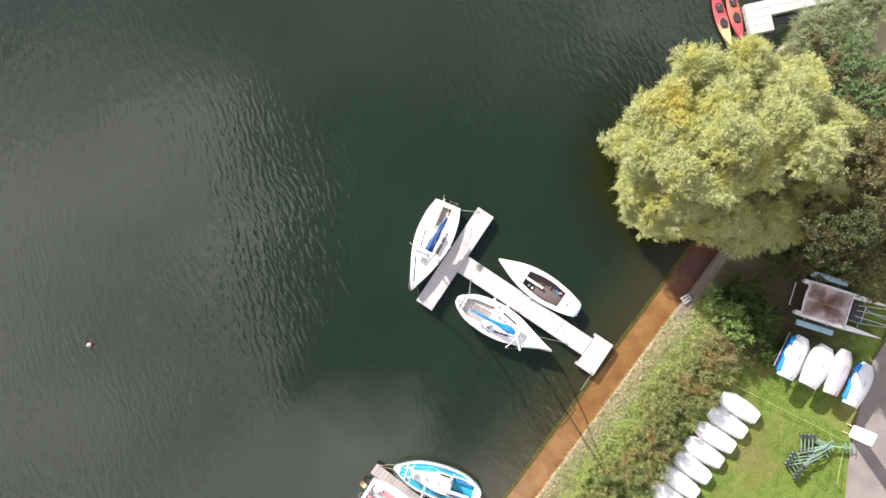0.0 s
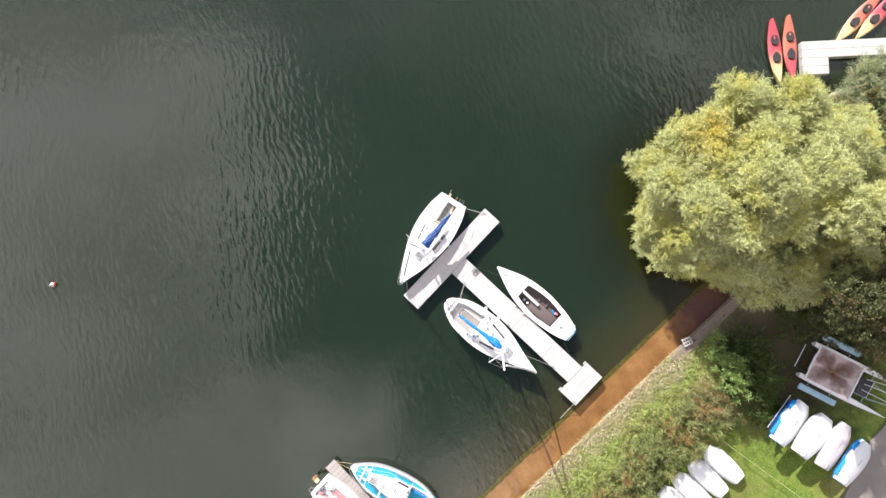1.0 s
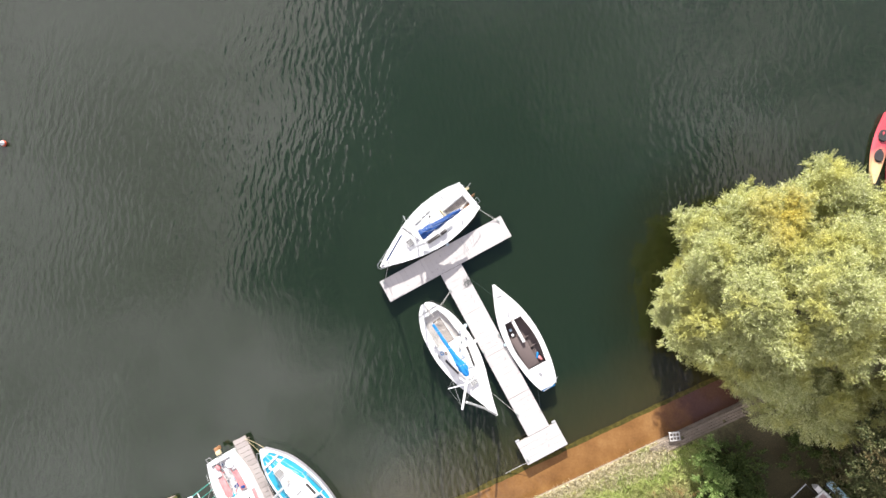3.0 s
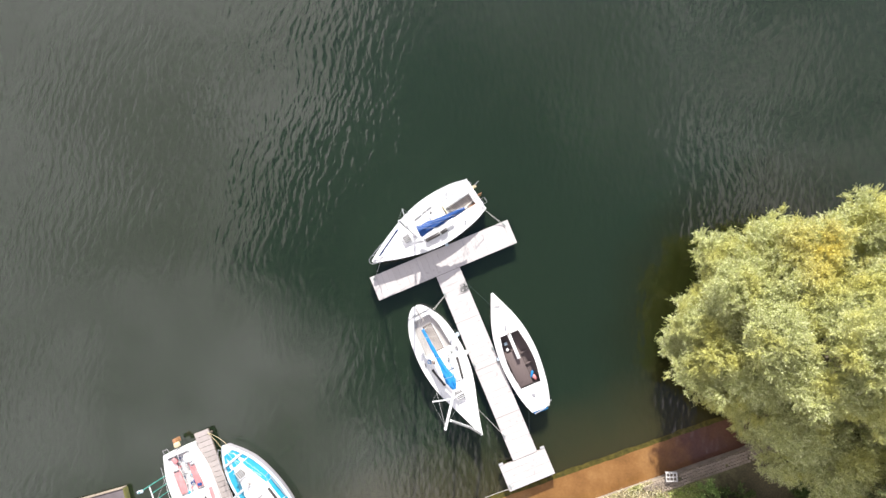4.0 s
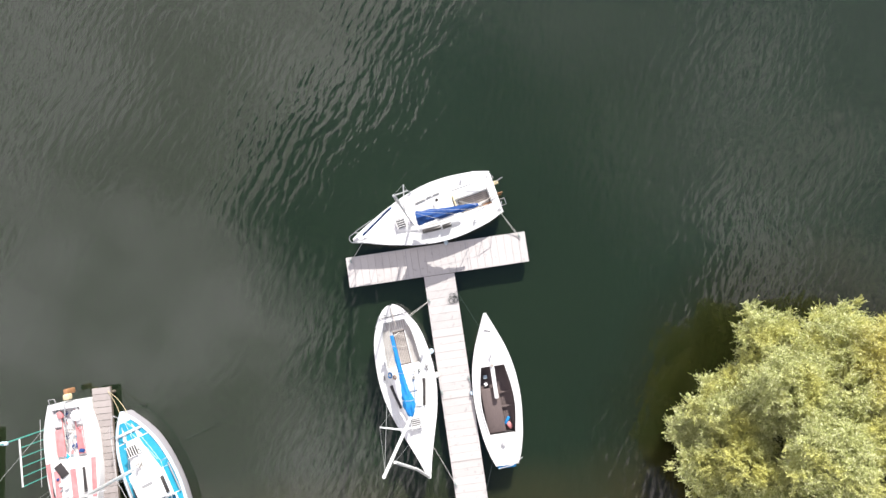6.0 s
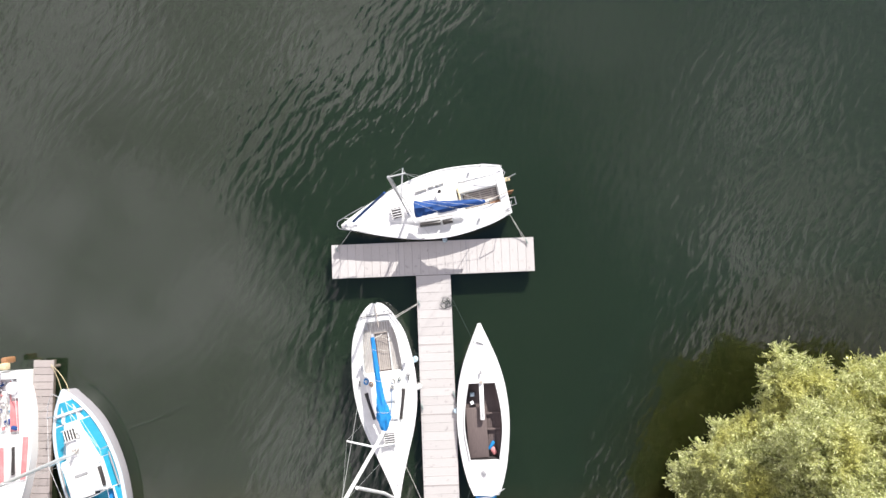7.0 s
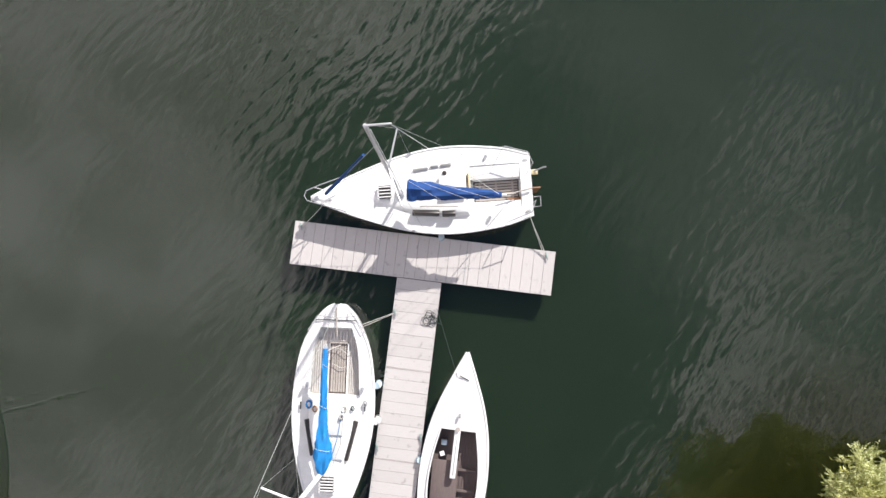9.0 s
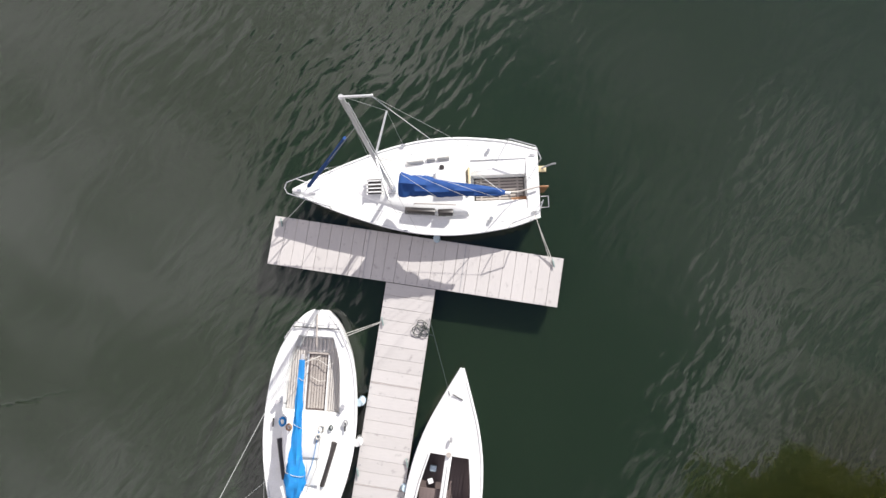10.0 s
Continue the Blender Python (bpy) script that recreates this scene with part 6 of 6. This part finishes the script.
M_DRY = leaf_mat("dry_verge_grass", [(0, (0.46, 0.41, 0.24)), (0.5, (0.68, 0.61, 0.40)), (1, (0.84, 0.77, 0.58))], (0.46, 0.50, 0.18), 1.3, spread=(0.54, 0.66))
blades("dry_verge", 85000, (0, 13.5, -18, -2, on_verge), .24, .011, M_DRY, 53, "bleached dry grass along the stone edging")
blades("bank_grass", 60000, (0, 15.5, -18, -1, on_bank), .24, .012, M_GRASS, 51, "pale long grass on the lake bank")
blades("lawn", 70000, (6, 22.5, -17, -4, on_lawn), .07, .012, M_LAWN, 52, "short mown green lawn")


# ---------------- bank and lawn ----------------
def optimist(name, m, label, stripe=None, cat="dinghy", group="upturned dinghies in a row", L=2.4, B=1.14, mat=None):
    """A small pram dinghy lying keel up."""
    t = thing(name, m, label, cat, group)
    tab = [(0, .40), (.25, .50), (.55, .56), (.8, .52), (1.0, .30)]
    rings, gun = [], []
    for u in np.linspace(0, 1, 13):
        b = smooth_table(tab, u) / .56 * B / 2
        rock = 0.40 - 0.17 * (u - .42) ** 2 * 2.2 - (.10 * max(0, u - .8) / .2)
        x = (u - .5) * L
        rings.append([(x, b, 0), (x, b * .97, rock * .45), (x, b * .86, rock * .84), (x, b * .74, rock * .97), (x, b * .3, rock * 1.03), (x, -b * .3, rock * 1.03), (x, -b * .74, rock * .97), (x, -b * .86, rock * .84), (x, -b * .97, rock * .45), (x, -b, 0)])
        gun.append((x, b))
    bm = bmesh.new()
    loft(bm, rings, True, True, False)
    part("hull", bm, mat or M_GEL, t)
    loop = [(x, b + .015, .02) for x, b in gun] + [(x, -b - .015, .02) for x, b in gun[::-1]]
    part("gunwale", tube(bmesh.new(), loop + loop[:1], .028, 6), stripe or M_GEL2, t)
    part("daggerboard_slot", box(bmesh.new(), (.15, 0, .415), (.36, .03, .012)), M_GREY, t)
    part("skeg", box(bmesh.new(), (-L * .42, 0, .38), (.3, .03, .09), bevel=.01), mat or M_GEL, t)
    return t


def dinghy_row():
    rng = random.Random(77)
    a, b = Vector((15.02, -8.10, 0)), Vector((10.72, -13.62, 0))
    first = None
    for i in range(7):
        p = a.lerp(b, i / 6)
        m = pose(p.x, p.y, .70 + rng.uniform(-.02, .02), rng.uniform(-3, 3), rng.uniform(-2, 2), 144 + rng.uniform(-4, 5))
        if first is None:
            first = optimist("dinghy", m, "small white pram dinghy upturned on the grass beside hedge")
        else:
            copy_thing(first, m)
    for i in range(7):
        p = a.lerp(b, i / 6)
        for dx, dy in ((.45, -.32), (-.45, .32)):
            t = thing("timber_bearer", pose(p.x + dx, p.y + dy, .62, 0, 0, 54), "weathered timber bearer under upturned dinghy", "timber", "bearers under the dinghies")
            part("plank", box(bmesh.new(), (0, 0, 0), (1.0, .1, .16), bevel=.01), M_BEAM, t)


def rack_dinghies():
    specs = [((18.1, -4.85), 64, 22, M_AZURE, M_GEL, 2.65, 1.60), ((19.42, -5.35), 62, 16, M_GREY, M_GEL, 2.6, 1.60), ((20.6, -5.7), 68, 10, M_GREY, M_PINK, 2.75, 1.08), ((21.7, -6.4), 64, 24, M_AZURE, M_GEL, 2.65, 1.48)]
    for (x, y), rz, tilt, stripe, mat, L, B in specs:
        lab = "white upturned dinghy with blue gunwale tilted on rack" if stripe is M_AZURE else ("narrow pinkish-grey dinghy tilted on rack" if mat is M_PINK else "white upturned dinghy tilted on storage rack")
        t = optimist("dinghy", pose(x - .2, y - .06, 1.55, tilt, 0, rz), lab, stripe, group="dinghies on the rack", L=L, B=B, mat=mat)
        if stripe is M_AZURE:
            part("side_band", box(bmesh.new(), (0, B * .44, .13), (L * .84, .12, .20), rx=18, bevel=.03), M_AZURE, t, "bright blue side band")
            part("side_band", box(bmesh.new(), (0, B * .50, .03), (L * .80, .03, .06), bevel=.01), M_NAVY, t)
    t = thing("dinghy_rack", pose(19.77, -5.67, 1.15, 0, 0, -22), "low galvanised storage rack under the dinghies", "rack")
    for y in (-.7, .7):
        part("rail", tube(bmesh.new(), [(-2.5, y, .3), (2.4, y, .3)], .035, 8), M_GALV, t)
        for x in (-2.4, -.8, .8, 2.3):
            part("leg", tube(bmesh.new(), [(x, y, -.62), (x, y, .3)], .03, 8), M_GALV, t)
    for x in (-2.5, 2.4):
        part("cross_bar", tube(bmesh.new(), [(x, -.7, .3), (x, .7, .3)], .03, 8), M_GALV, t)
    b = thing("furled_cover", pose(17.35, -4.52, 1.5, 0, 4, 62), "furled dark blue sailing cover with yellow end", "cover")
    part("roll", tube(bmesh.new(), [(-.9, 0, 0), (-.3, .03, .02), (.4, -.02, .02), (.95, 0, 0)], .1, 10), M_NAVY, b)
    part("tie", box(bmesh.new(), (.98, 0, .06), (.22, .16, .08), bevel=.02), M_MOSS, b)
    part("spar", tube(bmesh.new(), [(-1.1, .12, .12), (1.15, .14, .14)], .025, 8), M_ALU, b)


def catamaran():
    t = thing("catamaran", pose(18.55, -1.3, .95, 0, 0, -18), "grey-white beach catamaran with stained trampoline on a trailer", "catamaran")
    for y in (-.98, .98):
        rings = []
        for u in np.linspace(0, 1, 15):
            x = 5.05 * u
            b = .17 * (1 - max(0, (u - .45) / .55) ** 2.0) * (.75 + .25 * min(1, u / .15)) + .012
            top = .34 + .06 * u
            rings.append([(x, y + b * .8, top), (x, y + b, top - .08), (x, y + b * .8, .1), (x, y, -.12), (x, y - b * .8, .1), (x, y - b, top - .08), (x, y - b * .8, top)])
        bm = bmesh.new()
        loft(bm, rings)
        part("hull", bm, M_GEL2, t)
    bm = bmesh.new()
    xs, ys = np.linspace(.32, 2.85, 14), np.linspace(-.98, .98, 11)
    v = [[bm.verts.new((x, y, .38 - .07 * math.exp(-((x - 1.5) ** 2) / .6 - y * y / .35))) for y in ys] for x in xs]
    for i in range(13):
        for j in range(10):
            bm.faces.new((v[i][j], v[i + 1][j], v[i + 1][j + 1], v[i][j + 1]))
    bmesh.ops.solidify(bm, geom=bm.faces, thickness=.015)
    part("trampoline", bm, M_TRAMP, t, "pale grey trampoline")
    for x in (.3, 2.88):
        part("cross_beam", tube(bmesh.new(), [(x, -1.08, .40), (x, 1.08, .40)], .045, 10), M_GEL2, t)
    part("keel_strap", box(bmesh.new(), (1.5, 0, .345), (.5, .1, .02), rz=8), M_ORANGE, t)
    part("lacing_bar", tube(bmesh.new(), [(.22, -.5, .42), (.22, .5, .42)], .03, 8), M_ALU, t)
    for y in (-.55, .55):
        part("rudder_arm", tube(bmesh.new(), [(.25, y * 1.3, .40), (-.5, y * 1.25, .44)], .02, 6), M_BLACK, t)
    part("tiller_bar", tube(bmesh.new(), [(-.52, -.7, .45), (-.52, .7, .45)], .025, 8), M_ALU, t)
    for y in (1.55, -1.55):
        bm = bmesh.new()
        box(bm, (1.25, y, .42), (2.2, .34, .16), bevel=.06)
        w = part("wing", bm, M_PALEBLUE, t, "pale blue covered side wing")
        part("wing_edge", box(bmesh.new(), (1.25, y - math.copysign(.21, y), .40), (2.15, .08, .1), bevel=.02), M_BLACK, w)
        for x in (.6, 1.9):
            part("wing_strut", tube(bmesh.new(), [(x, math.copysign(1.0, y), .36), (x, y, .38)], .02, 6), M_ALU, t)
    tr = thing("boat_trailer", pose(18.55, -1.3, .62, 0, 0, -18), "galvanised boat trailer with dark box under the catamaran", "trailer")
    for y in (-.45, .45):
        part("chassis_rail", tube(bmesh.new(), [(.4, y, .38), (4.0, y, .36), (6.0, y * .2, .34)], .04, 8), M_GALV, tr)
        w = part("wheel", tube(bmesh.new(), [(1.8, y * 2.1 - .08, .2), (1.8, y * 2.1 + .08, .2)], .28, 18), M_BLACK, tr)
        part("rim", tube(bmesh.new(), [(1.8, y * 2.1 - .09, .2), (1.8, y * 2.1 + .09, .2)], .13, 12), M_GALV, w)
    for x in (.5, 1.8, 3.05, 3.75):
        part("cross_member", tube(bmesh.new(), [(x, -1.0, .40), (x, 1.0, .40)], .035, 8), M_GALV, tr)
    part("tool_box", box(bmesh.new(), (3.4, .05, .52), (.7, .95, .22), bevel=.04), M_BLACK, tr, "dark grey trailer box")
    part("mast_support", tube(bmesh.new(), [(3.8, -.45, .5), (3.8, .55, .6)], .025, 8), M_ALU, tr)
    for y in (-.15, .2, .5):
        part("spar", tube(bmesh.new(), [(3.3, y, .68), (7.0, y * 2.0 + .15, .70)], .018, 8), M_ALU, tr)


def kayak(m, c0, c1, label):
    t = thing("kayak", m, label, "kayak", "kayaks at the plastic dock")
    k = Mat("kayak_plastic", .4)
    sep = k.N("ShaderNodeSeparateXYZ")
    k.L(k.coord(), sep.inputs[0])
    f = k.math("ADD", k.math("MULTIPLY", sep.outputs[0], .25), k.math("ADD", k.math("MULTIPLY", k.noise(1.5), .3), .35))
    k.color(k.ramp(f, [(.22, c1), (.5, c0), (1, c0)]))
    L = 3.85
    rings = []
    for u in np.linspace(0, 1, 17):
        x = (u - .5) * L
        b = .40 * math.sin(math.pi * min(max(u, .015), .985)) ** .62
        z = .22 + .12 * abs(2 * u - 1) ** 2.5
        rings.append([(x, b * .78, z), (x, b, z * .62), (x, b * .7, -.02), (x, 0, -.06), (x, -b * .7, -.02), (x, -b, z * .62), (x, -b * .78, z), (x, -b * .4, z + .02), (x, 0, z + .03), (x, b * .4, z + .02)])
    bm = bmesh.new()
    loft(bm, rings)
    part("hull", bm, k.m, t)
    for x in (-.45, .62):
        ring = lambda k, z: [(x + .33 * k * math.cos(q), .225 * k * math.sin(q), z) for q in np.linspace(0, 2 * math.pi, 18, endpoint=False)]
        bm = bmesh.new()
        loft(bm, [ring(1.0, .20), ring(1.04, .262), ring(.92, .275), ring(.55, .258)])
        s = part("seat_well", bm, M_DARK, t, "black moulded seat")
        part("seat_back", tube(bmesh.new(), [(x - .18, -.19, .29), (x - .24, -.1, .31), (x - .26, 0, .315), (x - .24, .1, .31), (x - .18, .19, .29)], .032, 8), M_DARK, s)
    for x in (-1.55, 1.6):
        part("hatch_lid", tube(bmesh.new(), [(x, 0, .27), (x, 0, .31)], .11, 14), k.m, t)
    part("toggle", tube(bmesh.new(), [(-.1, -.08, .27), (-.1, .08, .27)], .015, 6), M_BLACK, t)


def kayak_dock():
    t = thing("plastic_dock", pose(16.04, 17.18, 0, 0, 0, 10.7), "pale grey floating dock of plastic cubes", "dock")
    me = mesh_of("cube", box(bmesh.new(), (0, 0, .19), (.494, .494, .42), bevel=.02), M_CUBE)
    cells = [(.25 + .5 * i, -.25 - .5 * j) for i in range(16) for j in range(2)]
    cells += [(.25 + .5 * i, -1.25 - .5 * j) for i in range(3) for j in range(2)]
    for x, y in cells:
        ob = new("float_cube", me)
        ob.parent = t
        ob.matrix_basis = pose(x, y, 0)
    RED, ORG, YEL = (.50, .07, .09), (.52, .14, .09), (.66, .50, .24)
    ends = [((14.2, 18.40), (15.2, 14.60), RED, YEL, "red kayak with yellow stern and black seats, afloat"), ((15.12, 18.75), (15.92, 14.9), ORG, RED, "orange-red kayak with black seats, afloat at dock"), ((20.2, 20.75), (18.15, 17.6), ORG, YEL, "yellow and orange kayak with black seats"), ((21.3, 21.1), (19.22, 17.9), RED, YEL, "yellow and red kayak with black seats")]
    for (x0, y0), (x1, y1), c0, c1, lab in ends:
        kayak(pose((x0 + x1) / 2, (y0 + y1) / 2, .06, 0, 0, math.degrees(math.atan2(y0 - y1, x0 - x1))), c0, c1, lab)


def trolley(m):
    t = thing("launching_trolley", m, "dark green launching trolley with black wheels on lawn", "trolley", "trolleys on the lawn")
    part("axle", tube(bmesh.new(), [(0, -.5, .18), (0, .5, .18)], .025, 8), M_FRAME, t)
    for y in (-.5, .5):
        part("side_bar", tube(bmesh.new(), [(0, y * .8, .2), (.55, y * .45, .27), (1.1, y * .06, .34)], .024, 8), M_FRAME, t)
        w = part("wheel", tube(bmesh.new(), [(0, y - .05, .18), (0, y + .05, .18)], .14, 16), M_BLACK, t)
        part("hub", tube(bmesh.new(), [(0, y - .06, .18), (0, y + .06, .18)], .06, 10), M_GREY, w)
        part("cradle", box(bmesh.new(), (.02, y * .75, .3), (.1, .28, .05), rx=math.copysign(12, y), bevel=.015), M_BLACK, t)
    part("drawbar", tube(bmesh.new(), [(1.0, 0, .34), (1.7, 0, .42), (2.25, .0, .36)], .026, 8), M_FRAME, t)
    part("handle", tube(bmesh.new(), [(2.25, -.26, .36), (2.28, 0, .36), (2.25, .26, .36)], .022, 8), M_FRAME, t)
    return t


def lawn_things():
    first = None
    for x, y, z, rz in ((18.6, -10.2, .66, -3), (18.8, -10.16, .70, -4), (19.0, -10.2, .74, -2), (19.2, -10.17, .78, -5), (17.95, -11.85, .66, 30), (18.08, -11.62, .70, 31), (18.2, -11.4, .74, 29), (18.35, -11.15, .78, 33)):
        m = pose(x, y, z, 0, 0, rz)
        if first is None:
            first = trolley(m)
        else:
            copy_thing(first, m)
    t = thing("tape_fence", pose(0, 0, 0), "low faded green line fence on thin stakes round lawn", "fence")
    pts = [(14.72, -6.73), (16.2, -7.48), (17.7, -8.25), (19.27, -9.02), (21.05, -10.0), (20.5, -12.5)]
    for (x0, y0), (x1, y1) in zip(pts, pts[1:]):
        part("tape", tube(bmesh.new(), sag((x0, y0, 1.02), (x1, y1, 1.02), .06), .011, 5), M_GRASSROPE, t)
    for x, y in pts:
        part("stake", tube(bmesh.new(), [(x, y, .4), (x, y, 1.08)], .014, 6), M_GALV, t)
    c = thing("plastic_crate", pose(12.05, -1.5, .62, 0, 0, 35), "white plastic lattice crate on the bank edging", "crate")
    for o in (-.24, -.08, .08, .24):
        part("lattice_bar", box(bmesh.new(), (o, 0, .10), (.045, .42, .04)), M_CUBE, c)
    for o in (-.19, 0, .19):
        part("lattice_bar", box(bmesh.new(), (0, o, .102), (.52, .045, .04)), M_CUBE, c)
    for o in (-.2, .2):
        part("side", box(bmesh.new(), (0, o, .04), (.52, .03, .12)), M_CUBE, c)
    b = thing("notice_board", pose(21.48, -9.36, .80, 0, 0, 63), "upright white board with a faint green mark beside path", "board")
    w, h, r = .39, 2.2, .12
    arc = [(cx + r * math.cos(q), cz + r * math.sin(q)) for cx, cz, q0 in ((w - r, h - r, 0), (r - w, h - r, 90), (r - w, .1 + r, 180), (w - r, .1 + r, 270)) for q in np.radians(np.linspace(q0, q0 + 90, 6))]
    panel = bmesh.new()
    loft(panel, [[(x * k, y, (z - 1.1) * k + 1.1) for x, z in arc] for y, k in ((-.05, .97), (-.035, 1.0), (.035, 1.0), (.05, .97))])
    part("panel", panel, M_GEL, b, smooth=False)
    for o, z, sx, sz in ((-.03, 1.72, .30, .05), (.04, 1.62, .24, .05), (0, 1.50, .32, .06)):
        part("print_bar", box(bmesh.new(), (o, .053, z), (sx, .006, sz)), M_FAINT, b, "faded pale green print")
    for x in (-.26, .26):
        part("post", tube(bmesh.new(), [(x, -.085, 0), (x, -.085, 1.9)], .03, 8), M_GALV, b)
        part("foot", tube(bmesh.new(), [(x, -.3, .03), (x, .38, .03)], .028, 8), M_CREAM, b)



dinghy_row()
rack_dinghies()
catamaran()
kayak_dock()
lawn_things()
edging_blocks()
